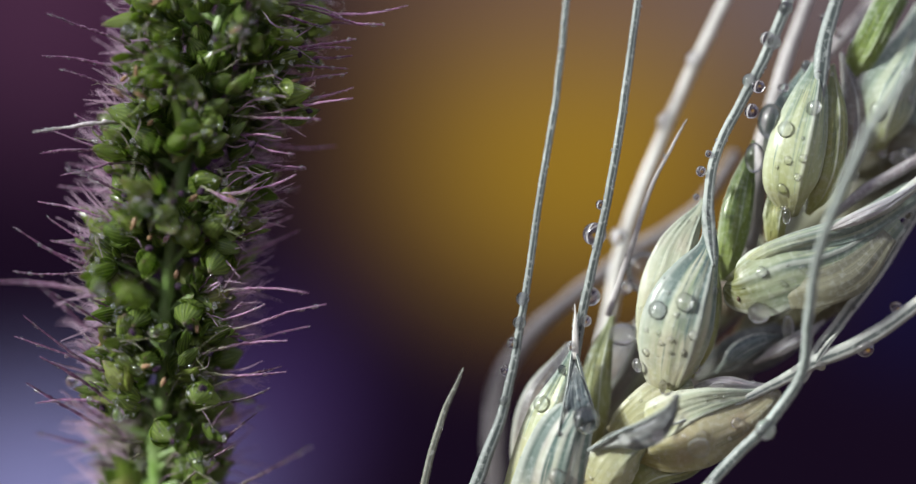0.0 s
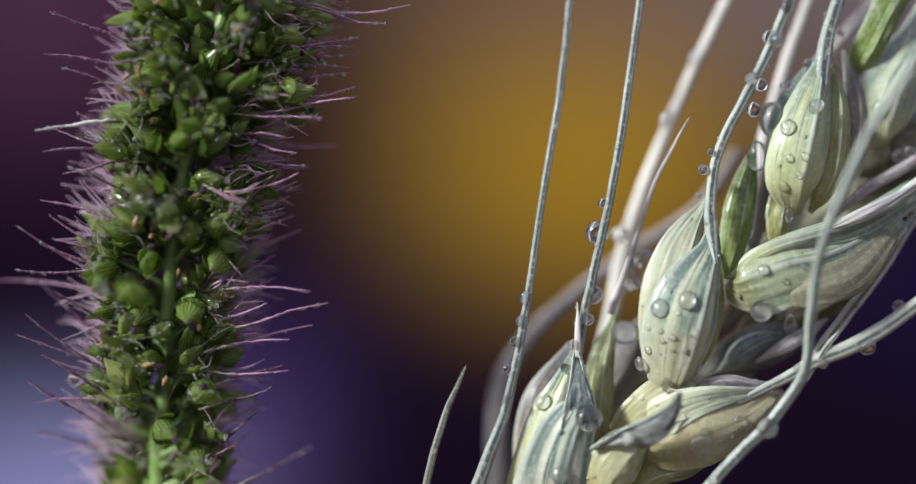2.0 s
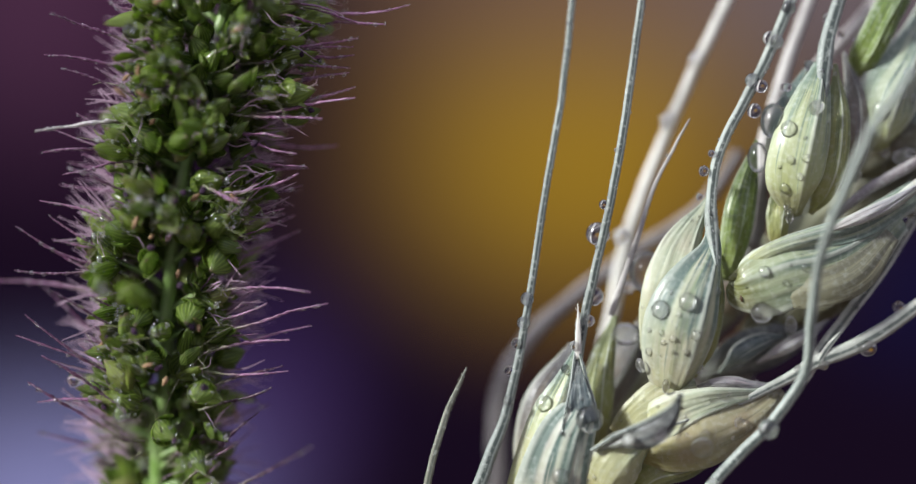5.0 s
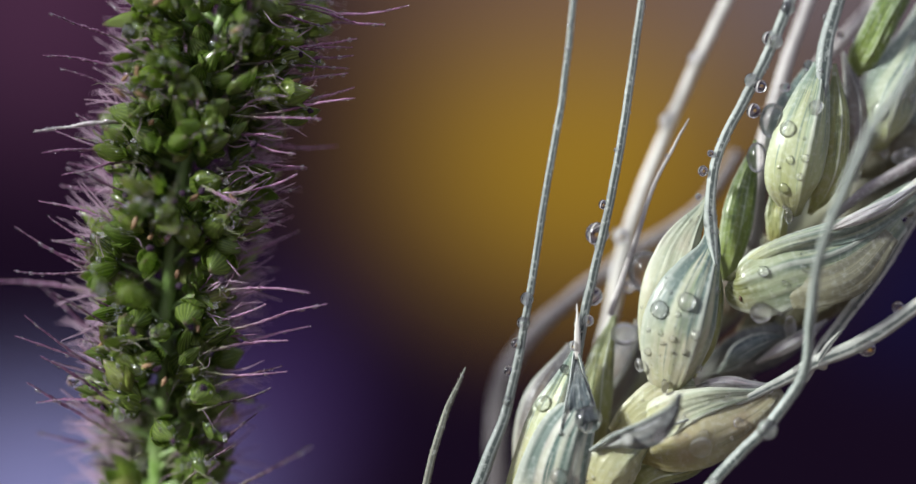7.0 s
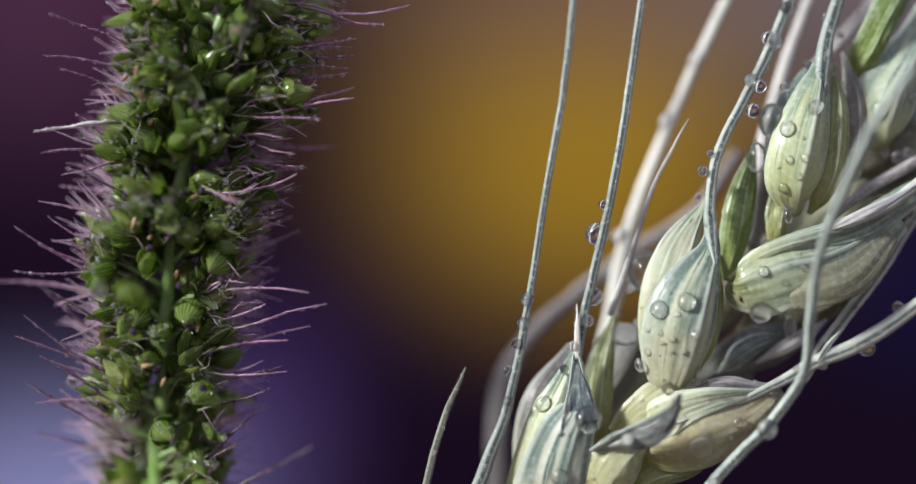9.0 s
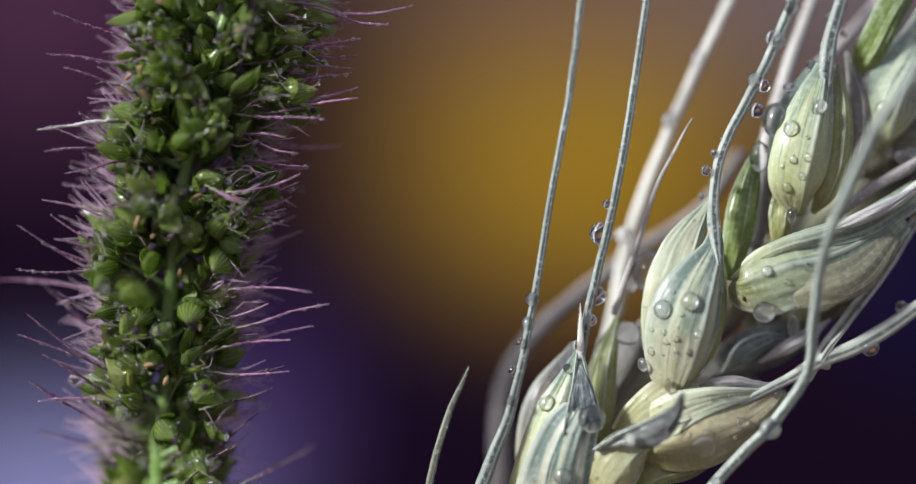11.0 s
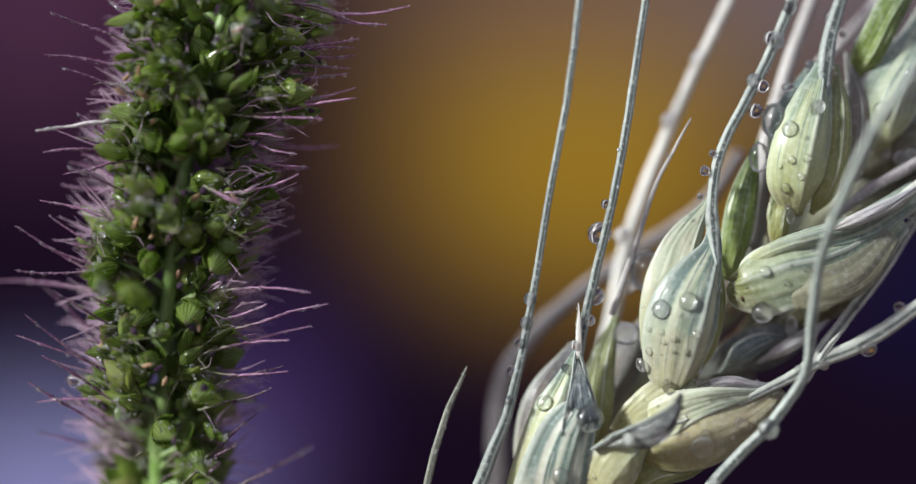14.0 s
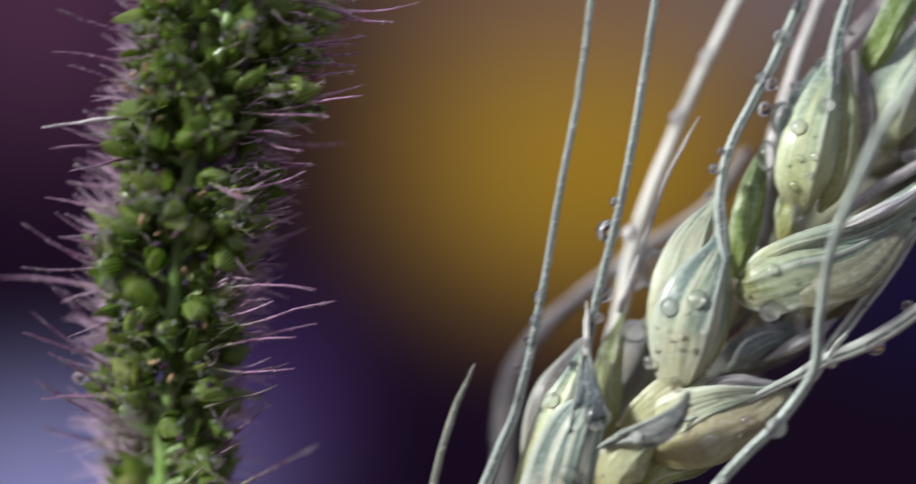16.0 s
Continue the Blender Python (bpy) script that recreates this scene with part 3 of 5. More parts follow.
stuck(low_side, [(ear_place((16.32, 0, -13.92)), 0.82), (ear_place((16.52, 0, -13.04)), 0.34), (ear_place((18.96, 0, -12.32)), 0.42), (ear_place((15.28, 0, -13.12)), 0.18), (ear_place((18.48, 0, -13.36)), 0.16)])
stuck(low, [(ear_place((17.52, 0, -10.48)), 0.2), (ear_place((15.28, 0, -12.08)), 0.16), (ear_place((15.84, 0, -12.24)), 0.18), (ear_place((18.16, 0, -10.56)), 0.14)])

husk([(16.27, 0.6, -10.04), (17.29, 0.1, -9.76), (18.7, 0.2, -9.71), (20.04, 0.6, -9.88), (21.29, 1.0, -9.87)], [0.17, 0.4, 0.46, 0.32, 0.12], FILM, "pale strip of wet membrane and highlight", crumple=0.14, keel=0, depth=0.2, fine=10)
husk([(25.17, -0.4, 0.76), (26.94, -0.5, 1.55), (29.00, -0.2, 2.48), (31.53, 0.4, 3.97)], [0.15, 0.42, 0.4, 0.1], FILM, "pale strip of wet membrane and highlight", crumple=0.12, keel=0)
# pale strip added as a painted highlight deep between the scales
husk([(20.61, 2.5, -8.47), (22.36, 2, -7.43), (24.19, 2, -6.37), (25.58, 2.5, -5.46)], [0.1, 0.45, 0.42, 0.1], FILM, "pale strip of wet membrane and highlight", crumple=0.12, keel=0)
husk([(18.00, 2.8, -9.23), (19.46, 2.4, -7.78), (21.00, 2.4, -6.96), (22.49, 2.8, -6.57)], [0.1, 0.7, 0.6, 0.1], GREYWAX, crumple=0.1)
# middle spikelet
mid_back = husk([(13.59, 1.6, -7.53), (13.74, 1.2, -5.08), (14.45, 1.1, -2.74), (15.04, 1.1, -0.81), (15.79, 1.2, 0.79), (16.59, 1.3, 2.1), (17.04, 1.3, 3.11)], [1.21, 1.45, 1.74, 1.51, 1.03, 0.45, 0.13], MILKY, depth=0.42, fold=0.5, fine=8)
mid_right = husk([(16.0, 1.4, -9.3), (16.9, 1.0, -7.0), (17.6, 1.0, -3.87), (17.5, 1.2, -0.65)], [0.3, 0.75, 0.6, 0.2], OLIVE, depth=0.5)
mid = husk([(14.26, 0.6, -10.2), (14.22, 0.2, -9.69), (14.44, -0.3, -7.9), (14.83, -0.8, -5.72), (15.5, -0.8, -3.74), (16.24, -0.6, -2.11), (17.03, -0.2, -0.52), (17.29, 0.1, 1.0)], [0.45, 1.34, 2.16, 2.43, 2.15, 1.6, 0.83, 0.42], HUSK, "pale green husk beaded with water drops", fine=26, depth=0.45, fold=0.55)
stuck(mid, [(ear_place((13.50, -1, -4.61)), 0.66), (ear_place((15.29, -1, -4.05)), 0.66), (ear_place((12.32, 0, -8.44)), 0.5), (ear_place((17.44, 0, -3.32)), 0.36), (ear_place((15.84, -1, -6.31)), 0.36),
            (ear_place((13.62, -1, -6.19)), 0.24), (ear_place((14.37, -1, -6.59)), 0.26), (ear_place((13.70, -1, -6.83)), 0.22), (ear_place((12.79, -1, -7.50)), 0.28), (ear_place((14.73, -1, -4.92)), 0.24),
            (ear_place((15.21, -1, -7.46)), 0.26), (ear_place((16.24, -1, -8.66)), 0.42), (ear_place((12.82, -1, -6.00)), 0.2), (ear_place((14.53, -1, -5.80)), 0.12)])
drop(mid, ear_place((13.92, -0.9, -9.85)), 0.26, squash=1.9)
drop(mid_back, ear_place((13.0, 2.6, -2.1)), 1.35, squash=1.1).data = CLEAR_BEAD
inner = husk([(18.43, 2, -2.68), (18.94, 1.6, 0.16), (19.62, 1.8, 3.40), (20.54, 2, 7.06)], [0.6, 1.05, 1.0, 0.12], GREEN, "fresh green inner husk", depth=0.4, fine=5)
drop(inner, ear_place((20.47, 1, 5.80)), 0.75, squash=1.4).data = CLEAR_BEAD

# husk to the right, pointing right
right_flap = husk([(18.55, 0.4, -2.69), (20.38, -0.9, -1.15), (22.29, -0.9, -0.36), (24.9, -0.2, 0.26), (27.84, 0.8, 1.13), (31.82, 2.4, 3.42)], [0.31, 0.63, 0.77, 0.95, 1.07, 0.91], BLUE, "grey-green waxy husk", depth=0.35, crumple=0.07, fold=-0.7)
right_body = husk([(18.37, 0.4, -3.01), (19.05, -0.2, -3.29), (20.36, -0.5, -2.93), (22.35, -0.5, -2.23), (24.87, 0.2, -1.74), (27.43, 1, -0.64), (30.33, 1.8, 1.68)], [0.46, 1.47, 2.22, 2.4, 2.51, 2.1, 1.12], OLIVE_FOOT, depth=0.36, fine=12, fold=-0.3)
right_low = husk([(21.47, 1.0, -3.81), (22.3, -0.6, -3.74), (23.64, -1, -3.37), (25.19, -0.9, -3.02), (27.35, -0.2, -1.96), (29.73, 0.8, 0.44)], [0.15, 0.81, 1.16, 1.29, 1.27, 0.62], BELLY, "thin translucent husk edge", depth=0.22, fine=6, keel=0.0, crumple=0.04, ribs=0)
fleck_at, fleck_up = surface(right_body.data, *[ear_place((19.09, -0.5, -3.87))[i] for i in (0, 2)])
fleck = part("fleck", tube("fleck", [fleck_at + Vector((0.05, -0.03, -0.22)), fleck_at + Vector((0, -0.05, 0)), fleck_at + Vector((-0.06, -0.03, 0.2))], [0.04, 0.13, 0.03], n=7, around=8), SPOT, right_body, "small brown fleck")
stuck(right_body, [(ear_place((20.56, 0, -2.00)), 0.42), (ear_place((23.36, 0, -1.76)), 0.26), (ear_place((22.00, 0, -2.80)), 0.22)])
drop(right_body, ear_place((20.42, -1.2, -4.80)), 0.74)

# upper spikelet
up = husk([(22.97, 1.5, 1.86), (22.79, 0.4, 4.17), (23.31, 0.2, 6.97), (24.30, 0.8, 10.22), (24.86, 1.2, 12.27)], [0.6, 1.85, 2.0, 1.2, 0.5], YELLOWED, "pale yellow-green husk with dew", depth=0.6, fine=14)
up_left = husk([(22.26, 2.6, 3.42), (22.19, 2.2, 6.26), (22.80, 2.2, 9.11), (24.26, 2.4, 12.37)], [0.4, 1.0, 1.0, 0.15], HUSK, depth=0.5)
up_foot = husk([(21.93, 1.6, 0.04), (21.89, 1.2, 1.11), (21.99, 1.2, 2.02), (22.33, 1.6, 2.89)], [0.57, 0.79, 0.93, 0.98], OLIVE, depth=0.4)
up_side = husk([(24.3, 2, 1.95), (25.0, 1.2, 3.4), (25.6, 0.9, 5.41), (26.0, 1.2, 8.65), (26.02, 2, 12.34)], [0.2, 0.85, 1.05, 0.9, 0.15], OLIVE, depth=0.6)
up_side_dry = husk([(26.41, 3, 3.43), (27.19, 2.4, 6.27), (27.56, 2.6, 9.54), (26.82, 3, 13.25)], [0.4, 1.1, 0.9, 0.15], DRY, depth=0.6)
stuck(up, [(ear_place((22.36, 0, 7.68)), 0.6), (ear_place((22.44, 0, 5.56)), 0.3), (ear_place((23.40, 0, 5.68)), 0.32), (ear_place((23.04, 0, 4.44)), 0.28), (ear_place((22.12, 0, 3.68)), 0.4)])
place, nrm = surface(up.data, *[ear_place((24.28, 0, 9.12))[i] for i in (0, 2)])
drop(up, place, 0.6, nrm, 0.9).data = FULL_DOME
drop(up, ear_place((21.60, 1, 8.30)), 1.0, squash=1.25).data = CLEAR_BEAD
drop(up, ear_place((22.55, 0.3, 1.75)), 0.28, squash=1.9)

# top spikelet, behind the sharp plane
top = husk([(29.6, 4, 6.63), (29.35, 3.2, 7.45), (29.47, 2.8, 8.98), (30.04, 2.8, 10.73), (31.15, 3.4, 12.58), (32.14, 4.2, 14.47), (32.92, 4.8, 16.69)], [0.7, 1.52, 2.05, 2.13, 1.82, 1.19, 0.55], BLUE, "pale husk with a large blurred drop", depth=0.5, fine=16)
top_right = husk([(32.41, 6, 5.18), (33.13, 5.5, 8.91), (33.96, 5.5, 12.65), (34.92, 6, 17.29)], [0.7, 1.9, 2.0, 0.6], GREYWAX, depth=0.6)
top_green = husk([(27.42, 3.4, 11.6), (27.98, 2.6, 12.67), (28.69, 2.4, 14.0), (29.55, 2.6, 15.65), (30.57, 3, 17.33)], [0.39, 1.0, 1.17, 1.1, 1.06], GREEN, "fresh green husk with a pale rim", depth=0.4, fine=6)
stuck(top, [(ear_place((29.14, 3, 9.16)), 0.62), (ear_place((31.15, 3, 11.69)), 0.4), (ear_place((30.49, 3, 10.18)), 0.34), (ear_place((31.39, 3, 9.97)), 0.36), (ear_place((31.72, 3, 14.47)), 0.3)])

# bottom left spikelet
left_back = husk([(4.74, 3, -18.23), (5.34, 2.6, -14.10), (5.95, 2.6, -10.84), (7.81, 3, -7.20)], [0.9, 1.7, 1.5, 0.3], DRY, depth=0.5)
left = husk([(5.03, 0.9, -17.55), (5.38, 0.5, -15.15), (6.19, 0.3, -12.1), (6.79, 0.3, -10.64), (7.51, 0.5, -8.83), (7.92, 0.8, -7.54)], [2.05, 1.77, 1.48, 1.12, 0.65, 0.25], YELLOWED, "yellow-green husk with grey nerves", depth=0.45, fine=10)
left_front = husk([(6.11, -0.2, -17.61), (6.41, -0.7, -15.48), (7.15, -1, -13.22), (7.84, -1, -11.89), (8.16, -0.7, -10.98), (8.11, -0.2, -9.42), (8.0, 0.1, -7.6)], [2.68, 2.43, 1.99, 1.49, 1.0, 0.56, 0.2], WAXY, "white and grey-green striped husk", depth=0.28, fold=0.3, keel=0.1, fine=10)
# thin dark sheet set into the V between the pale husk edges
left_trough = husk([(7.89, -0.1, -7.91), (8.03, -0.85, -9.58), (8.14, -1.3, -11.01), (8.55, -1.35, -12.27)], [0.06, 0.48, 0.82, 0.64], DARK_GREY, "dark grey-green sheet in the fold of the husk", depth=0.08, keel=0.0, fine=8)
awn([(6.8, -1.6, -13.08), (7.12, -1.4, -11.32), (7.52, -0.7, -9.39), (7.87, -0.1, -7.35)], [0.05, 0.09, 0.1, 0.08], AWN, "pale folded husk edge", n=24, groove=0, fine=2)
awn([(9.27, -1.2, -12.72), (9.12, -1.2, -11.34), (8.6, -0.6, -9.4), (8.03, -0.1, -7.35)], [0.06, 0.11, 0.12, 0.1], AWN, "pale folded husk edge", n=24, groove=0, fine=2)
awn([(7.99, -0.1, -8.03), (8.03, -0.2, -6.23), (7.95, -0.1, -4.24)], [0.24, 0.2, 0.03], AWN_PALE, n=14, fine=0)
left_green = husk([(9.24, 3, -15.37), (9.40, 2.4, -11.64), (9.81, 2.4, -8.39), (10.78, 2.8, -5.14)], [0.7, 1.15, 0.95, 0.2], OLIVE, depth=0.5)
stuck(left, [(ear_place((5.76, 0, -11.12)), 0.62), (ear_place((5.92, 0, -14.32)), 0.3), (ear_place((5.64, 0, -12.96)), 0.2)])
place, nrm = surface(left_trough.data, *[ear_place((8.62, -1, -12.05))[i] for i in (0, 2)])
drop(left_trough, place, 1.02, nrm, 1.0).data = FULL_DOME
stuck(left_front, [(ear_place((6.71, -1, -15.92)), 0.62), (ear_place((6.83, -1, -13.02)), 0.18)])
drop(left_green, ear_place((11.46, 2.2, -6.42)), 1.05, squash=0.8).data = CLEAR_BEAD
drop(right_low, ear_place((22.93, 2, -5.93)), 0.45, squash=1.8).data = BRIGHT_BEAD
drop(top, ear_place((31.33, 3.4, 5.99)), 0.9, squash=0.8)
for q, r in (((24.82, 0.6, 11.73), 0.2), ((25.86, 1.2, 11.58), 0.14), ((24.1, 1.5, 12.21), 0.36), ((22.53, 0.8, 10.62), 0.3), ((25.44, 2.2, 15.6), 0.3), ((26.53, 2.4, 14.41), 0.22), ((27.71, 2.6, 4.65), 0.3), ((30.61, 2.6, 5.87), 0.5), ((31.25, 2.4, 6.19), 0.34), ((29.71, 2.8, 6.2), 0.3), ((22.33, 0.6, 2.37), 0.2)):
    drop(up, ear_place(q), r)
# small husk at the bottom
small_front = husk([(9.72, -0.2, -18.61), (9.79, -0.7, -16.35), (10.48, -0.8, -15.11), (11.31, -0.6, -14.25), (12.39, -0.1, -13.63)], [1.7, 1.6, 1.83, 1.61, 0.98], CREAM, depth=0.4, fine=14)
small_flap = husk([(9.0, -1.2, -14.07), (10.84, -1.9, -13.45), (12.2, -2.6, -13.1), (13.41, -3.0, -12.42), (14.18, -3.3, -11.41), (14.7, -3.6, -10.12)], [0.23, 0.51, 0.86, 0.8, 0.47, 0.13], SMOKY, "grey waxy husk tip", depth=0.3, fold=0.2)
awn([(8.78, -1.5, -14.12), (10.47, -2.1, -13.03), (12.29, -2.9, -12.09), (13.88, -3.4, -11.11), (14.67, -3.7, -10.08)], [0.1, 0.13, 0.13, 0.1, 0.03], AWN, "pale folded husk edge", n=24, groove=0, fine=4)
small_low = husk([(11.12, 1, -17.97), (13.10, 0.6, -16.11), (15.53, 0.8, -15.53), (18.04, 1.5, -14.80)], [0.7, 1.0, 0.8, 0.2], OLIVE, depth=0.5)
drop(small_flap, ear_place((11.15, -3.0, -13.22)), 0.42)
drop(small_flap, ear_place((13.31, -3.6, -12.89)), 0.42)

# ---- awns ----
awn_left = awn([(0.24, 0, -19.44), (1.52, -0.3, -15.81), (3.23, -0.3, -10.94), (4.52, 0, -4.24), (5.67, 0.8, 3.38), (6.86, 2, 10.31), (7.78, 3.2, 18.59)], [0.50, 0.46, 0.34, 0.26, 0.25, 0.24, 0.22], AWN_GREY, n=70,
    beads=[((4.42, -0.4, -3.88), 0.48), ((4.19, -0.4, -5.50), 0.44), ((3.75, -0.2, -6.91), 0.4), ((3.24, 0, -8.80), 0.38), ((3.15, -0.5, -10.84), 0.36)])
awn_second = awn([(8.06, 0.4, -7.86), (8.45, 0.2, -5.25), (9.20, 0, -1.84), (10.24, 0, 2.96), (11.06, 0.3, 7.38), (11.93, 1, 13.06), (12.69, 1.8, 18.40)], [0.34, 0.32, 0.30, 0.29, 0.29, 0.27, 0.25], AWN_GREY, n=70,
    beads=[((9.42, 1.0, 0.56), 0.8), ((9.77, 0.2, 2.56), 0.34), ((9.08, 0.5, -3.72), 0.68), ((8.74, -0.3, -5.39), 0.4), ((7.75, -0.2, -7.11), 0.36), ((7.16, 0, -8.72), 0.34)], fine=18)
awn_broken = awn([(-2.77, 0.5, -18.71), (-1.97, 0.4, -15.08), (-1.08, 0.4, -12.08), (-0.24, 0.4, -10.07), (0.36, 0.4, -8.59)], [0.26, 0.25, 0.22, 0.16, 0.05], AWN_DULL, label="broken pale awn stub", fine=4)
# strong light on this awn is put into its pale tissue colour
awn_pale = awn([(9.78, 8, -9.57), (10.93, 8, -5.33), (12.16, 8, 0.60), (15.18, 7.4, 8.66), (17.41, 7, 13.63), (20.26, 7.5, 19.59)], [0.4, 0.5, 0.5, 0.44, 0.42, 0.38], AWN_PALE, "thick awn with strong light in its pale colour", groove=0.05,
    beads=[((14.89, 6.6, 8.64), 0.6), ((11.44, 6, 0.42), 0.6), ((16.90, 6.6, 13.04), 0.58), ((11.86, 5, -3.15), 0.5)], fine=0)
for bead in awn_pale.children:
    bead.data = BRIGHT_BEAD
awn_hair = awn([(10.39, 2, -5.11), (11.78, 1.6, -1.05), (13.36, 1.2, 3.79), (14.75, 1, 6.61), (15.80, 1, 8.50)], [0.22, 0.18, 0.14, 0.1, 0.03], AWN_MILK, fine=6)
awn_mid = awn([(17.39, -1.0, -1.63), (17.17, -0.2, 0.8), (17.16, 0, 3.16), (17.7, 0.2, 6.09), (19.55, 0.8, 9.73), (21.26, 1.4, 12.89), (23.65, 2.4, 18.48)], [0.12, 0.46, 0.36, 0.34, 0.36, 0.38, 0.38], n=60,
    beads=[((16.64, 0, 4.84), 0.38), ((17.16, 0, 6.04), 0.26), ((16.32, 0, 3.08), 0.24), ((20.23, 1, 9.03), 0.52), ((20.05, 0.6, 11.09), 0.5), ((20.62, 0.4, 10.67), 0.46), ((21.35, 1.2, 14.04), 0.5), ((21.77, 0.8, 13.76), 0.5), ((22.67, 1.4, 16.16), 0.5), ((22.49, 2, 10.72), 0.3)], fine=34)
awn_dry = awn([(20.16, 5, -0.25), (21.07, 5, 4.73), (22.72, 5.5, 10.99), (24.06, 6, 14.79), (25.82, 6.5, 19.45)], [0.7, 0.6, 0.5, 0.42, 0.4], AWN_MILK, groove=0.1, fine=0)
awn_up = awn([(24.55, 0.3, 8.2), (24.85, 0.6, 10.4), (25.1, 1, 12.4), (25.45, 1.4, 14.31), (26.91, 2.4, 18.48)], [0.1, 0.42, 0.56, 0.5, 0.42], AWN_GREY, fine=8)
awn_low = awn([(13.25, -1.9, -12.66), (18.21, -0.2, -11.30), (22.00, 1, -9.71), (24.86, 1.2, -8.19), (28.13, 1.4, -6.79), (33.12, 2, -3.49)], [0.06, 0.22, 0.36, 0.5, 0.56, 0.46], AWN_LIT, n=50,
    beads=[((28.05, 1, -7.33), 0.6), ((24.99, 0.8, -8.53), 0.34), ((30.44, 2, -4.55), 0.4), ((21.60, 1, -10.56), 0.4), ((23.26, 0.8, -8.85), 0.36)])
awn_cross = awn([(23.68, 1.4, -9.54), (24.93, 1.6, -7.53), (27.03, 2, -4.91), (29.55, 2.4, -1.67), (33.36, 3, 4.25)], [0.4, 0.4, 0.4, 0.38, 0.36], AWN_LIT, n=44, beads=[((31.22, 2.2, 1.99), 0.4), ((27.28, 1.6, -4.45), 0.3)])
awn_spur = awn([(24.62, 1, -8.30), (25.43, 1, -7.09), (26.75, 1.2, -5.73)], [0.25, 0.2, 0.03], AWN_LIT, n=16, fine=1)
awn_front = awn([(15.67, -1.5, -18.04), (18.04, -1.5, -15.27), (20.73, -2, -12.45), (23.04, -2.8, -8.85), (23.29, -4, -4.89), (23.72, -5.5, -0.61), (24.89, -7, 3.19), (26.58, -8, 7.30), (28.98, -9, 10.98)],
    [0.44, 0.42, 0.40, 0.36, 0.34, 0.34, 0.36, 0.36, 0.34], n=70, label="grey awn crossing before the ear", groove=0.15, beads=[((20.64, -2.6, -12.59), 0.72), ((16.91, -2.6, -16.09), 0.3)])
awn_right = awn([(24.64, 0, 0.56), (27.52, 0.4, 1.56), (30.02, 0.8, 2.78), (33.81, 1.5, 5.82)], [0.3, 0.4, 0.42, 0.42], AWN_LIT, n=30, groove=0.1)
awn_right_b = awn([(25.81, 2, 1.79), (28.70, 2.2, 3.82), (31.61, 2.5, 5.46), (35.00, 3, 7.52)], [0.3, 0.4, 0.42, 0.42], AWN_PINK, n=30, groove=0.1)
awn_arc = awn([(2.64, 11, -19.29), (2.85, 11, -11.50), (4.80, 11, -7.39), (8.48, 11, -3.93), (12.80, 11, -0.69), (17.56, 11, 2.33), (20.58, 11, 6.66)], [0.75, 0.7, 0.6, 0.52, 0.5, 0.48, 0.45], AWN_PINK, n=50, groove=0.1, fine=0)
awn_far = awn([(23.13, 8, 9.06), (26.18, 8.5, 12.92), (29.69, 9, 16.80), (31.82, 9, 19.79)], [0.4, 0.38, 0.36, 0.34], AWN_MILK, n=24, groove=0.1, fine=0)

# ---- foxtail ----
rnd.seed(11)
FOX_AXIS = [(-21.25, 4.6, -19.78), (-21.00, 3.9, -14.08), (-20.43, 2.8, -5.94), (-19.62, 2.4, 2.20), (-17.91, 2.4, 10.34), (-15.55, 2.4, 19.30)]
FOX_BASE = Vector((-21.25, 2.4, -19.78))
foxtail = tagged(new("foxtail_spike"), "green bristly foxtail spike with mauve bristles and dew", "foxtail plant")
foxtail.location = (FOX_BASE.x * MM, FOX_BASE.y * MM, 0)
FOX_SHIFT = Vector((FOX_BASE.x, FOX_BASE.y, -H / MM))


def fox_place(q):
    return Vector(q) - FOX_SHIFT


axis = [fox_place(q) for q in FOX_AXIS]
part("stem", tube("stem", [Vector((0, 0, 0)), Vector((2, 1, 120))] + axis, [0.9, 0.8, 0.6, 0.55, 0.52, 0.5, 0.46, 0.4], n=70, around=12, rough=0.05, wobble=0.2), STEM, foxtail)


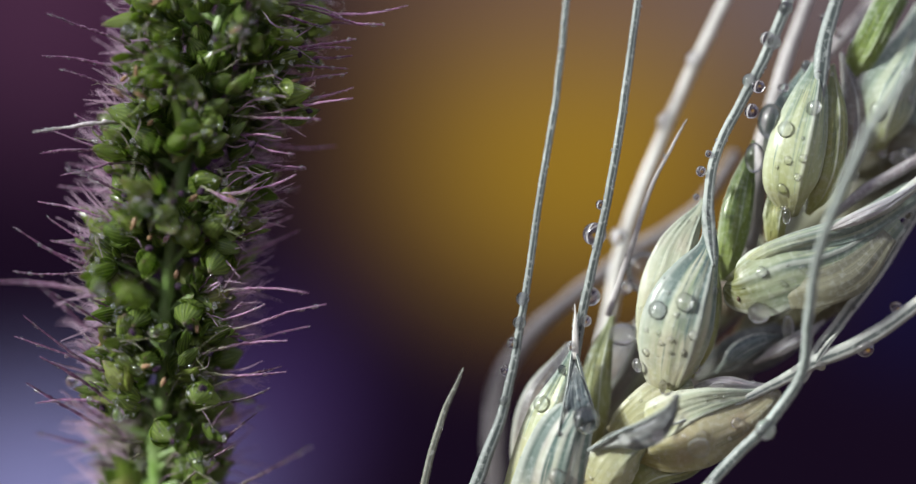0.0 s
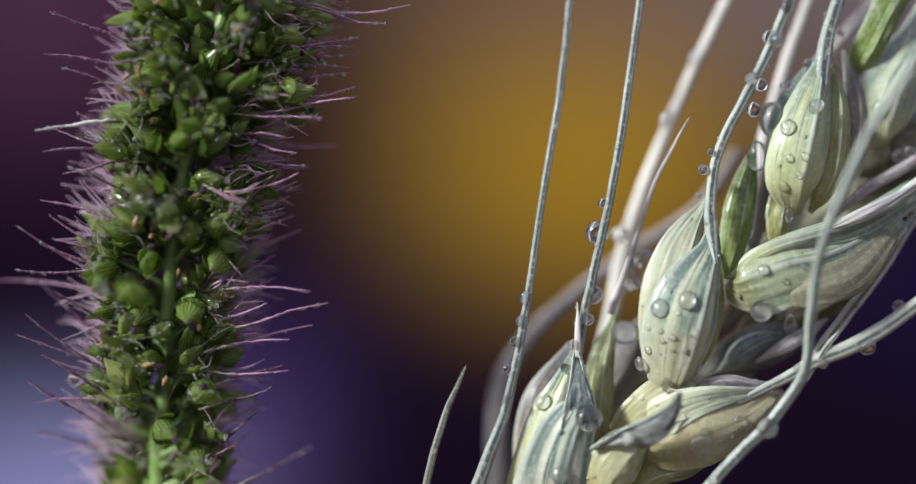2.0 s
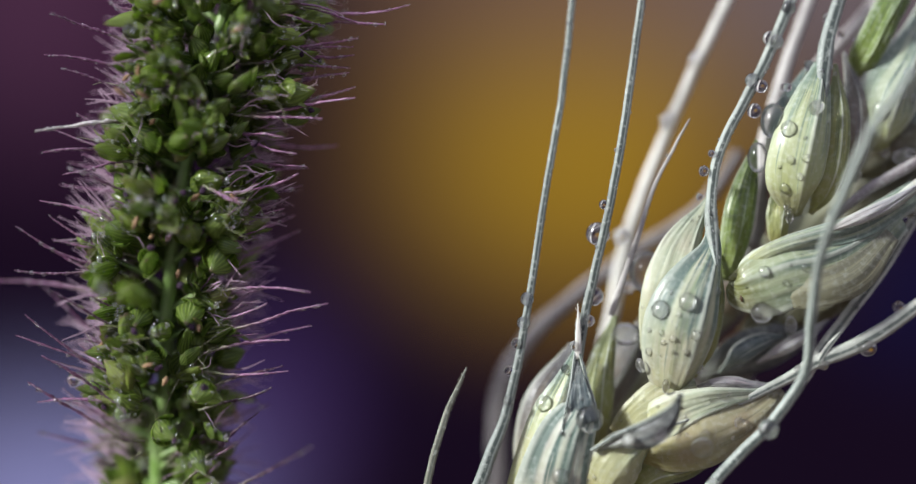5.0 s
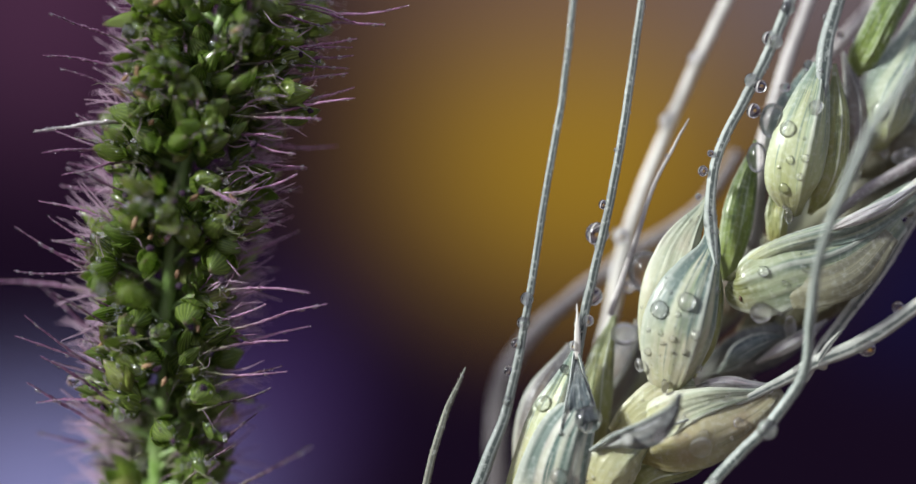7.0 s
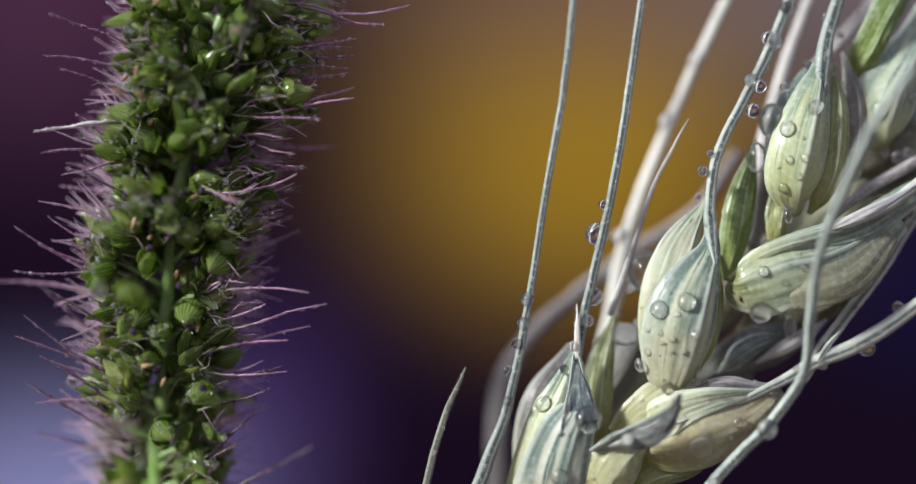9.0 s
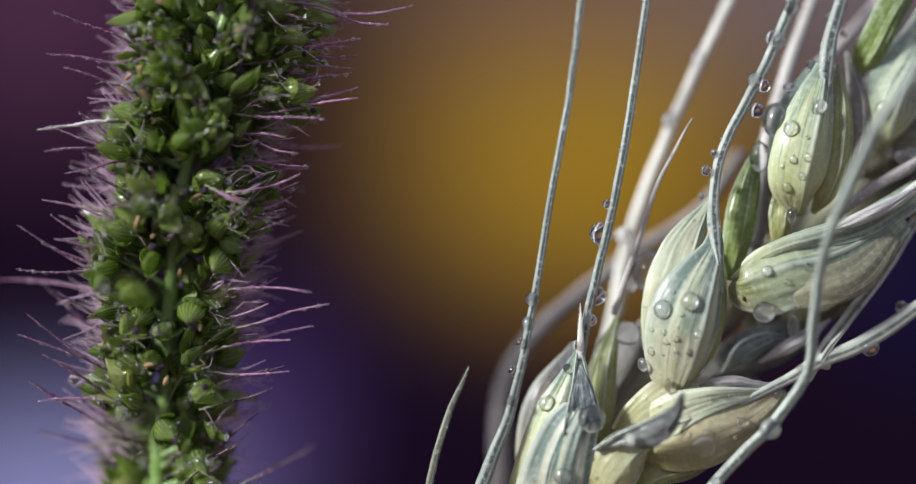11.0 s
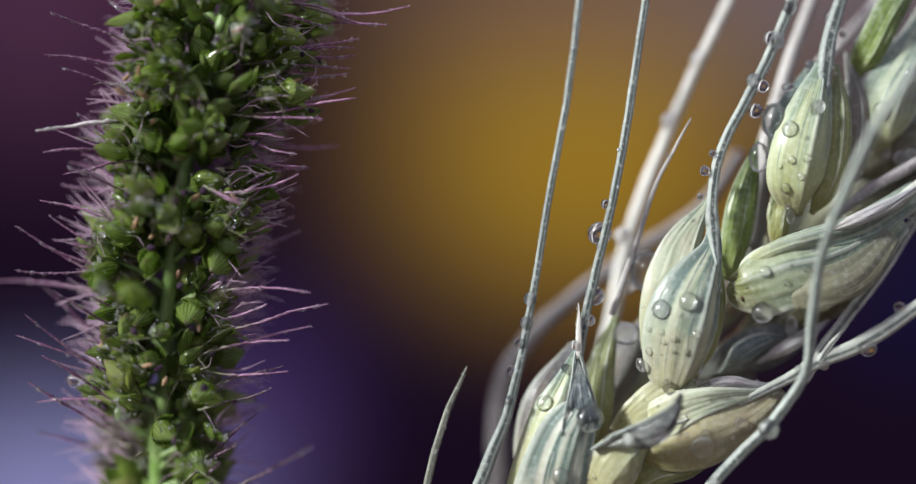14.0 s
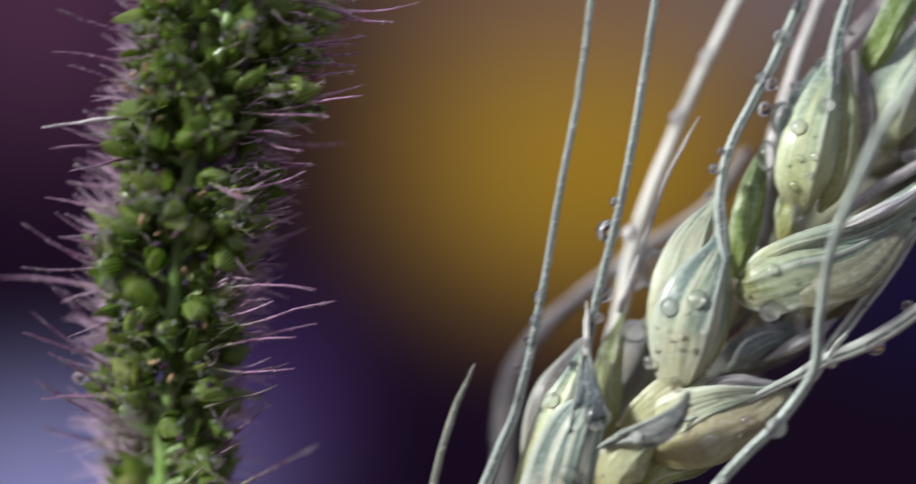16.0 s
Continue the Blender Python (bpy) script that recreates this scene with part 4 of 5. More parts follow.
def grain_mesh(name, long, wide, thick, ribs):
    """A foxtail grain: a ribbed pointed ovoid standing on its foot, z along it."""
    n, around = 11, 40
    verts, faces, uvs = [], [], []
    for i in range(n):
        v = i / (n - 1)
        w = (math.sin(math.pi * min(1, v * 0.95 + 0.05)) ** 0.85) * (1 - 0.52 * v)
        for j in range(around):
            a = 2 * math.pi * j / around
            r = 1 + 0.025 * math.cos(ribs * a)
            r *= 1 + 0.3 * noise.noise((long * 9 + math.cos(a) * 0.9, math.sin(a) * 0.9, v * 2.2)) + 0.1 * noise.noise((wide * 9 + math.cos(a) * 3, math.sin(a) * 3, v * 5))
            verts.append((wide * w * r * math.cos(a), thick * w * r * math.sin(a) + 0.12 * math.sin(math.pi * v), long * v))
            uvs.append((abs(j / around * 2 - 1), v))
    for i in range(n - 1):
        for j in range(around):
            k = (j + 1) % around
            faces.append((i * around + j, i * around + k, (i + 1) * around + k, (i + 1) * around + j))
    faces.append(tuple(range(around - 1, -1, -1)))
    faces.append(tuple((n - 1) * around + j for j in range(around)))
    # two thin scales that clasp the foot
    for mid_turn, cover, tall, gap in ((1.2, 1.25, 0.62, 1.1), (4.3, 1.0, 0.38, 1.14)):
        first, cols, lines = len(verts), 9, 7
        for skin in (0.0, 0.06):
            for i in range(lines):
                v = i / (lines - 1)
                w = (math.sin(math.pi * min(1, v * tall * 0.95 + 0.05)) ** 0.85) * (1 - 0.38 * v * tall)
                for j in range(cols):
                    a = mid_turn + cover * (j / (cols - 1) * 2 - 1) * (1 - 0.8 * v ** 2)
                    flare = gap + skin + 0.4 * v ** 2
                    verts.append((wide * w * flare * math.cos(a), thick * w * flare * math.sin(a) + 0.12 * math.sin(math.pi * v * tall), long * v * tall))
                    uvs.append((j / (cols - 1) * 0.5, 0.2 + 0.6 * v))
        size = cols * lines
        for i in range(lines - 1):
            for j in range(cols - 1):
                q = [first + i * cols + j, first + i * cols + j + 1, first + (i + 1) * cols + j + 1, first + (i + 1) * cols + j]
                faces.append(tuple(q[::-1]))
                faces.append(tuple(c + size for c in q))
    me = mesh_of(name, verts, faces, uvs)
    me.materials.append(GRAIN)
    return me


GRAINS = [grain_mesh("grain", l, w, t, rb) for l, w, t, rb in ((2.5, 1.0, 0.85, 15), (2.4, 1.05, 0.85, 13), (2.2, 0.9, 0.8, 15), (3.1, 0.9, 0.5, 11), (2.8, 0.75, 0.6, 11), (2.6, 0.95, 0.8, 13), (2.4, 1.05, 0.8, 15), (2.1, 0.85, 0.75, 13))]


def glume_mesh(name, long, wide, cup, curl):
    """A thin hollow scale with nerves along it and a drawn-out tip, z along it."""
    lines, cols = 10, 13
    verts, faces, uvs = [], [], []
    for skin in (0.0, 0.035):
        for i in range(lines):
            v = i / (lines - 1)
            w = math.sin(math.pi * (0.12 + 0.86 * v)) ** 0.8 * (1 - 0.35 * v)
            for j in range(cols):
                u = j / (cols - 1) * 2 - 1
                ridge = 0.03 * math.cos(u * 12) * (1 - v) + 0.12 * noise.noise((u * 1.7 + long * 5, v * 3, wide * 7))
                verts.append((wide * w * math.sin(u * cup) / math.sin(min(cup, 1.4)), -wide * w * (math.cos(u * cup) - 0.3) - skin - ridge + curl * v * v, long * v))
                uvs.append((abs(u) * 0.6, v))
    size = lines * cols
    for i in range(lines - 1):
        for j in range(cols - 1):
            q = [i * cols + j, i * cols + j + 1, (i + 1) * cols + j + 1, (i + 1) * cols + j]
            faces.append(tuple(q[::-1]))
            faces.append(tuple(c + size for c in q))
    rim = [j for j in range(cols)] + [i * cols + cols - 1 for i in range(1, lines)] + [(lines - 1) * cols + j for j in range(cols - 2, -1, -1)] + [i * cols for i in range(lines - 2, 0, -1)]
    for a, b in zip(rim, rim[1:] + rim[:1]):
        faces.append((a, b, b + size, a + size))
    me = mesh_of(name, verts, faces, uvs)
    me.materials.append(GLUME)
    return me


GLUMES = [glume_mesh("glume", *q) for q in ((2.4, 0.8, 1.3, 0.25), (2.0, 0.95, 1.2, -0.2), (1.6, 0.7, 1.35, 0.4), (2.9, 0.65, 1.1, 0.6), (1.3, 0.6, 1.3, 0.2))]
AXIS_PLACES, _ = spline(axis, [1] * len(axis), 400)


def on_axis(v):
    k = min(398, max(0, int(v * 399)))
    return AXIS_PLACES[k], (AXIS_PLACES[k + 1] - AXIS_PLACES[k]).normalized()


grains, clusters = [], []
CLUSTERS = 62
STEM_BARE = ((0.0, 0.29), (0.36, 0.5), (0.62, 0.7))     # stretches of the stem with no grains in front
# gaps between the whorls that let the light through: x, z and half sizes
OPENINGS = [(fox_place((x, 0, z)), a, b) for x, z, a, b in ((-21.7, -2.5, 0.8, 1.4), (-21.6, -10.3, 0.9, 1.6), (-22.9, -13.4, 1.5, 1.0), (-25.6, -14.8, 3.0, 3.0), (-22.6, -18.0, 0.7, 1.2))]


def in_opening(q):
    return q.y < 5.5 and any(((q.x - c.x) / a) ** 2 + ((q.z - c.z) / b) ** 2 < 1 for c, a, b in OPENINGS)


for i in range(CLUSTERS):
    v = (i + 0.5) / CLUSTERS
    turn = i * 2.39996 + rnd.uniform(-0.3, 0.3)
    c, t = on_axis(v + rnd.uniform(-0.008, 0.008))
    out = Vector((math.cos(turn), math.sin(turn), 0))
    if out.y < -0.45 and any(a < v < b for a, b in STEM_BARE):
        out = Vector((math.copysign(1, out.x), out.y * 0.3, 0)).normalized()
    lead = (out + t * rnd.uniform(0.15, 0.6)).normalized()
    reach = 2.6 + 1.5 * v + 4 * max(0, v - 0.55) + rnd.uniform(-0.5, 0.4)
    if v > 0.7 and out.x > 0.3:
        reach += 0.3
    if out.x < -0.3 and v < 0.75:
        reach += 0.7
    if out.x > 0.3 and 0.45 < v < 0.72:
        reach += 0.9
    reach += 1.2 * noise.noise((out.x * 2.0, out.y * 2.0, v * 9 + 3))
    hub = c + lead * reach
    if v < 0.22 and out.x < 0:
        hub.y += rnd.uniform(4, 7)
    clusters.append((c, t, out, lead, hub, v))
    for j in range(5):
        kind = rnd.choice((0, 0, 1, 2, 3, 3, 4, 4, 5, 5, 6, 7))
        swing = Vector((rnd.uniform(-1, 1), rnd.uniform(-1, 1), rnd.uniform(-0.9, 1.1)))
        way = (lead + swing * (0.25 if j == 0 else 0.95)).normalized()
        foot = hub + swing * 0.55 - lead * rnd.uniform(0.2, 1.0)
        if in_opening(foot + way * 1.2):
            continue
        if (foot - c).y < 0.5 and abs((foot - c).x) < 1.5 and any(a < v < b for a, b in STEM_BARE):
            continue
        k = rnd.uniform(0.9, 1.25) if kind == 3 else rnd.uniform(0.55, 1.2)
        ob = new("grain", GRAINS[kind])
        ob.parent = foxtail
        ob.matrix_basis = Matrix.LocRotScale(foot * MM, way.to_track_quat("Z", "Y") @ Euler((0, 0, rnd.uniform(0, 6.28))).to_quaternion(), Vector((k, k, k)))
        grains.append((foot, way, out, k))

# loose scales between the grains
for c, t, out, lead, hub, v in clusters:
    for j in range(9):
        swing = Vector((rnd.uniform(-1, 1), rnd.uniform(-1, 0.6), rnd.uniform(-0.9, 1.1)))
        way = (lead + swing * 0.9).normalized()
        foot = hub + swing * 0.8 - lead * rnd.uniform(-0.3, 0.9) if j < 5 else hub + swing * 1.3 + lead * rnd.uniform(-0.4, 0.9)
        if in_opening(foot + way * 1.1):
            continue
        if (foot - c).y < 0.5 and abs((foot - c).x) < 1.3 and any(a < v < b for a, b in STEM_BARE):
            continue
        k = rnd.uniform(0.5, 1.15) if j < 5 else rnd.uniform(0.3, 0.65)
        ob = new("glume", rnd.choice(GLUMES))
        ob.parent = foxtail
        ob.matrix_basis = Matrix.LocRotScale(foot * MM, way.to_track_quat("Z", "Y") @ Euler((0, 0, rnd.uniform(0, 6.28))).to_quaternion(), Vector((k, k, k)))

# full grains that face outwards: foot, tip, kind
FULL_HIGH = (
        ((-21.44, 0, 8.24), (-24.57, -1.5, 9.26), 0), ((-21.04, 0, 11.48), (-22.99, -1, 11.75), 0), ((-18.96, 0, 14.16), (-21.44, -1.5, 15.03), 0), ((-16.12, -1, 8.58), (-17.45, -2.4, 7.47), 2),
        ((-17.89, -0.5, 6.70), (-14.35, -2, 7.41), 1), ((-13.92, 0, 10.72), (-12.31, -1, 9.29), 2), ((-21.84, 0, 0.72), (-24.62, -1.4, 1.03), 0), ((-21.48, -1, 0.64), (-23.33, -2, 2.13), 3),
        ((-18.32, 0, 3.68), (-15.70, -1.2, 4.40), 1))
FULL_LOW = (
        ((-15.74, 0.5, -0.64), (-17.28, -2.2, -2.52), 1), ((-18.29, 1, -4.47), (-18.65, -2.2, -5.98), 1), ((-21.72, 1, -5.08), (-22.12, -2.2, -5.98), 2),
        ((-19.96, 0, -5.84), (-20.57, -2, -6.35), 2), ((-21.92, 0, -7.44), (-21.23, -1.8, -8.76), 4), ((-18.68, 1.5, -7.76), (-18.29, 1, -10.23), 1), ((-22.48, 0, -10.16), (-24.78, -1, -7.39), 0),
        ((-17.28, 0, -9.64), (-17.97, -2, -11.11), 1), ((-20.64, 0, -12.32), (-19.15, -2, -13.48), 0), ((-21.9, 0.5, -10.9), (-25.3, -0.8, -8.0), 4), ((-21.9, 1, -11.4), (-24.4, 0, -10.3), 4), ((-21.5, 0, -9.2), (-23.7, -1.2, -7.0), 3), ((-22.1, 1.5, -11.3), (-23.5, 0.3, -12.2), 5),
        ((-23.3, 7, -14.6), (-21.6, 6.5, -12.8), 5), ((-25.2, 8, -17.4), (-22.9, 7.5, -15.6), 3), ((-24.9, 8, -12.2), (-23.4, 8, -13.6), 0), ((-22.2, 7, -12.6), (-23.6, 6.5, -13.6), 6), ((-24.2, 8, -15.4), (-25.8, 8, -14.2), 1), ((-22.6, 6.5, -16.8), (-24.4, 6.5, -17.4), 0), ((-24.4, 9, -10.6), (-25.9, 9, -11.6), 5), ((-18.2, 0, -14.2), (-17.2, -1.5, -15.9), 4), ((-17.6, 1, -12.6), (-16.0, 0, -13.6), 3), ((-17.56, 0, 15.76), (-17.25, -1.5, 17.17), 2))
# grains that stand out towards the front, before the sharp plane
FULL_NEAR = (
        ((-21.51, -3.5, -3.04), (-22.56, -5.5, -4.07), 5),
        ((-20.73, -4, -4.11), (-21.79, -6, -2.9), 0),
        ((-21.6, -3.5, -16.2), (-22.3, -5.5, -14.2), 4),
        ((-22.9, -4.5, -17.2), (-21.6, -6.5, -15.6), 3),
        ((-22.7, -2.5, -16.4), (-23.6, -4.5, -15.0), 4),
        ((-21.7, -2.5, -15.2), (-22.9, -4.0, -14.2), 3),
        ((-23.88, -2, -2.6), (-24.7, -3.5, -3.55), 2))
# grains on the rim where the spike bends over
FULL_RIM = (
        ((-12.85, 1, 12.17), (-9.84, 0, 12.88), 3),
        ((-12.6, 0.5, 9.99), (-9.24, -0.5, 10.44), 5),
        ((-12.97, 1, 14.18), (-10.24, 0, 13.68), 0),
        ((-13.91, 1.5, 15.61), (-10.92, 0.5, 16.14), 4),
        ((-11.68, 1.5, 15.77), (-8.94, 1, 15.31), 3),
        ((-14.05, -1, 13.06), (-13.11, -2.5, 13.9), 1),
        ((-12.51, -0.5, 10.52), (-13.55, -2, 9.53), 6),
        ((-11.52, 2, 12.74), (-9.09, 2, 12.34), 0),
        ((-10.71, 2, 14.57), (-8.48, 2, 14.77), 5),
        ((-12.25, 1, 8.42), (-9.79, 0.5, 8.99), 3),
        ((-22.67, -0.5, 14.1), (-21.04, -2, 14.42), 0))
for a, b, kind in FULL_HIGH + FULL_LOW + FULL_NEAR + FULL_RIM:
    foot, tip = fox_place(a), fox_place(b)
    way, k = (tip - foot).normalized(), min(1.15, max(0.75, (tip - foot).length / 2.7))
    ob = new("grain", GRAINS[kind])
    ob.parent = foxtail
    ob.matrix_basis = Matrix.LocRotScale(foot * MM, way.to_track_quat("Z", "Y") @ Euler((0, 0, rnd.uniform(0, 6.28))).to_quaternion(), Vector((k, k, k)))
    if tip.y > -4.5:
        grains.append((foot, way, Vector((0, -1, 0)), k))

# grains deeper in, behind those
deep = bmesh.new()
for i in range(640):
    v = (i + 0.5) / 640
    turn = i * 2.39996 + 1.1
    c, t = on_axis(v)
    out = Vector((math.cos(turn), math.sin(turn), 0))
    if out.y < 0.1 and abs(out.x) < 0.85 and any(a < v < b for a, b in STEM_BARE):
        continue
    if v < 0.24 and out.x < 0.25 and i % 3:
        continue
    whorl = noise.noise((math.cos(turn) * 1.1, math.sin(turn) * 1.1, v * 14))
    if whorl < -0.22:
        continue
    way = (out + t * rnd.uniform(0.0, 1.2) + Vector((rnd.uniform(-0.7, 0.7), rnd.uniform(-0.7, 0.7), 0))).normalized()
    foot = c + out * rnd.uniform(0.8, 2.7 + 1.2 * v + 3 * max(0, v - 0.55) + 1.6 * whorl)
    if in_opening(foot + way * 1.2):
        continue
    first = len(deep.verts)
    deep.from_mesh(GRAINS[i % 8])
    deep.verts.ensure_lookup_table()
    m = Matrix.LocRotScale(foot * MM, way.to_track_quat("Z", "Y") @ Euler((0, 0, rnd.uniform(0, 6.28))).to_quaternion(), Vector((1, 1, 1)) * rnd.uniform(0.6, 1.05))
    bmesh.ops.transform(deep, matrix=m, verts=deep.verts[first:])
me = bpy.data.meshes.new("grain_mass")
deep.to_mesh(me)
deep.free()
tagged(part("grain_mass", me, GRAIN, foxtail), kind="stuff")

# short side branches that carry the grains
for c, t, out, lead, hub, v in clusters:
    part("side_branch", tube("side_branch", [c, c.lerp(hub, 0.5) + t * 0.2, hub], [0.26, 0.22, 0.14], n=6, around=6), STEM, foxtail)


dew = []      # centres and radii of the finest beads


def bristle(foot, tip, r, sag=0.0, n=26, mat=None):
    """A barbed hair from inside the spike to its tip."""
    near = min(AXIS_PLACES, key=lambda q: abs(q.z - foot.z + 1.5))
    foot = foot.lerp(near, 0.45)
    mid1 = foot.lerp(tip, 0.35) + Vector((rnd.uniform(-0.2, 0.2), rnd.uniform(-0.2, 0.2), sag + rnd.uniform(-0.15, 0.15)))
    mid2 = foot.lerp(tip, 0.7) + Vector((rnd.uniform(-0.15, 0.15), rnd.uniform(-0.15, 0.15), sag * 0.7 + rnd.uniform(-0.15, 0.15)))
    me = tube("bristle", [foot, mid1, mid2, tip], [r * 0.9, r * 1.05, r * 0.85, r * 0.3], n=n * 2, around=7, rough=1.2, face=(0.1, -1, 0.1), barbs=int((tip - foot).length * 7), tooth=0.8)
    uvs = me.uv_layers[0].data
    length = (tip - foot).length / 10
    for d in uvs:
        d.uv.y /= length
    ob = part("bristle", me, mat or BRISTLE, foxtail)
    along, _ = spline([foot, mid1, mid2, tip], [1] * 4, 40)
    for _ in range(14):
        a = rnd.uniform(0, 6.28)
        dew.append((along[rnd.randrange(12, 40)] + Vector((0, math.cos(a), math.sin(a))) * r * 1.1, rnd.choice((0.03, 0.035, 0.04, 0.05, 0.07))))
    for _ in range(rnd.choice((5, 6, 7, 8, 9))):
        f = rnd.uniform(0.3, 0.98)
        a, b = (foot, mid1) if f < 0.35 else ((mid1, mid2) if f < 0.7 else (mid2, tip))
        g = f / 0.35 if f < 0.35 else ((f - 0.35) / 0.35 if f < 0.7 else (f - 0.7) / 0.3)
        drop(ob, a.lerp(b, g) + Vector((0, -r * 0.6, rnd.uniform(-0.1, 0.02))), rnd.choice((0.05, 0.06, 0.07, 0.08, 0.1, 0.12, 0.16)))
    return ob


# the long bristles on the rim: foot and tip
RIM_LEFT = [
    ((-24.36, 0, 13.44), (-27.87, -1, 15.56)), ((-24.36, 0, 11.76), (-28.48, 0, 12.76)), ((-25.36, 0, 7.16), (-28.35, -1, 6.04)),
    ((-23.41, -2, 4.02), (-26.48, -2, 4.97)), ((-24.18, -1, 1.03), (-28.76, 0, 2.76)), ((-26.55, 1, -1.93), (-30.62, 1, 1.05)), ((-26.68, -1, -1.23), (-30.26, -1, -1.99)),
    ((-26.94, 3, -3.52), (-32.93, 5, -2.82)), ((-26.36, -1, -8.18), (-29.54, -1, -5.00)), ((-25.36, 0, -9.04), (-30.40, 0, -6.44)), ((-25.14, 1, -13.34), (-29.78, 1, -9.71)),
    ((-25.70, 4, -15.07), (-30.03, 5, -13.60)), ((-25.31, 3, -7.20), (-29.40, 4, -3.13))]
RIM_LEFT_FINE = [
    ((-22.99, -1, 10.40), (-27.04, -1, 11.75)), ((-23.59, -1, 6.51), (-27.84, 0, 7.68)), ((-23.19, -1, 6.04), (-27.20, 0, 4.56)), ((-23.96, 0, -0.44), (-28.29, 1, 1.69)), ((-23.50, 2, 13.96), (-24.69, 3, 16.93)), ((-22.08, 2, 14.37), (-23.87, 2, 17.62)),
    ((-24.38, -1, -5.80), (-27.43, -2, -3.39)), ((-23.59, -1, -11.36), (-28.43, -1, -7.78)), ((-24.36, 0, -11.04), (-29.09, 1, -11.12)), ((-23.02, -2, -8.91), (-26.76, -2, -6.94))]
RIM_RIGHT = [
    ((-7.96, 0, 16.48), (-3.47, 1, 16.28)), ((-7.70, -1, 17.03), (-5.08, -1, 14.77)), ((-10.56, 0, 14.08), (-6.95, -1, 13.82)), ((-9.36, 0, 13.84), (-7.20, 0, 12.76)),
    ((-12.56, 0, 9.44), (-7.07, -1, 9.77)), ((-10.64, 1, 9.75), (-7.21, 1, 10.64)), ((-13.56, -2, 9.38), (-9.26, -2, 8.28)), ((-13.25, 3, 6.91), (-8.57, 4, 6.75)),
    ((-14.26, 1, 4.59), (-10.51, 2, 5.11)), ((-15.68, -4, 4.43), (-14.29, -4, 2.56)), ((-15.05, -1, -2.86), (-10.09, -2, -3.43)), ((-14.45, -1, -5.64), (-8.93, -1, -4.21)),
    ((-15.25, -1, -7.07), (-11.59, -1, -6.71)), ((-15.36, 0, -7.04), (-10.23, 1, -5.80)), ((-15.05, -1, -8.26), (-11.63, -1, -8.81))]
RIM_RIGHT_FINE = [
    ((-14.45, -1, 8.70), (-11.95, -1.5, 7.04)), ((-14.25, -1, 7.94), (-11.08, -1, 5.96)), ((-14.16, 0, 5.68), (-10.48, 0, 5.12)), ((-15.16, 0, 3.16), (-12.33, 1, 5.88)), ((-14.25, -1, 3.53), (-10.96, -1, 4.61)),
    ((-13.36, 0, 12.88), (-10.00, 0, 12.72)), ((-12.65, 1, 10.64), (-9.03, 1, 11.52)), ((-15.18, 2, 0.57), (-11.61, 3, 1.80)), ((-15.59, 2, -1.06), (-11.20, 3, 0.78)), ((-15.76, 0, -5.24), (-13.06, -1, -4.21))]
RIM_LOW = [
    ((-15.64, -1, -10.96), (-12.75, -1, -9.93)), ((-16.96, 0, -15.04), (-13.86, 1, -11.77)), ((-18.03, -1, -16.36), (-15.05, -1, -13.74)), ((-14.13, -4, -16.93), (-9.71, -5, -13.52)),
    ((-21.90, -4, -12.97), (-23.85, -5, -12.95)), ((-22.28, -4, -13.82), (-24.43, -5, -14.60)), ((-15.36, 0, -9.64), (-12.08, 0, -8.52))]
for rows in (RIM_LEFT, RIM_LEFT_FINE, RIM_RIGHT, RIM_RIGHT_FINE, RIM_LOW):
    for a, b in rows:
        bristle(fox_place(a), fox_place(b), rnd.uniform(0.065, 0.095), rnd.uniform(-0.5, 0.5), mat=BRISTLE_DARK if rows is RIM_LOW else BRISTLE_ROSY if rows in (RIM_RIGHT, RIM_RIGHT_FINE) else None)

# one hair painted as strongly lit
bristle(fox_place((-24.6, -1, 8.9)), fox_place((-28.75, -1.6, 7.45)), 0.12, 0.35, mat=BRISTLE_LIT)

# bristles in tufts round the grains
for c, t, out, lead, hub, v in clusters:
    for j in range(1 if v < 0.22 and out.x < 0 else 4 if out.y > -0.8 else 5):
        side = 1 if out.x > 0 else -1
        fan = Vector((rnd.uniform(-0.6, 0.6) + 0.5 * side * (out.y < -0.4), rnd.uniform(-0.5, 0.5) + 0.35 * (out.y < -0.4), rnd.uniform(-0.45, 0.6)))
        way = (lead + fan).normalized()
        foot = hub - lead * rnd.uniform(0.6, 1.4)
        tip = foot + way * rnd.uniform(2.4, 5.6) * (0.75 if out.y < -0.5 else 1.0)
        bristle(foot, tip, rnd.uniform(0.045, 0.085), rnd.uniform(-0.6, 0.6), n=22)

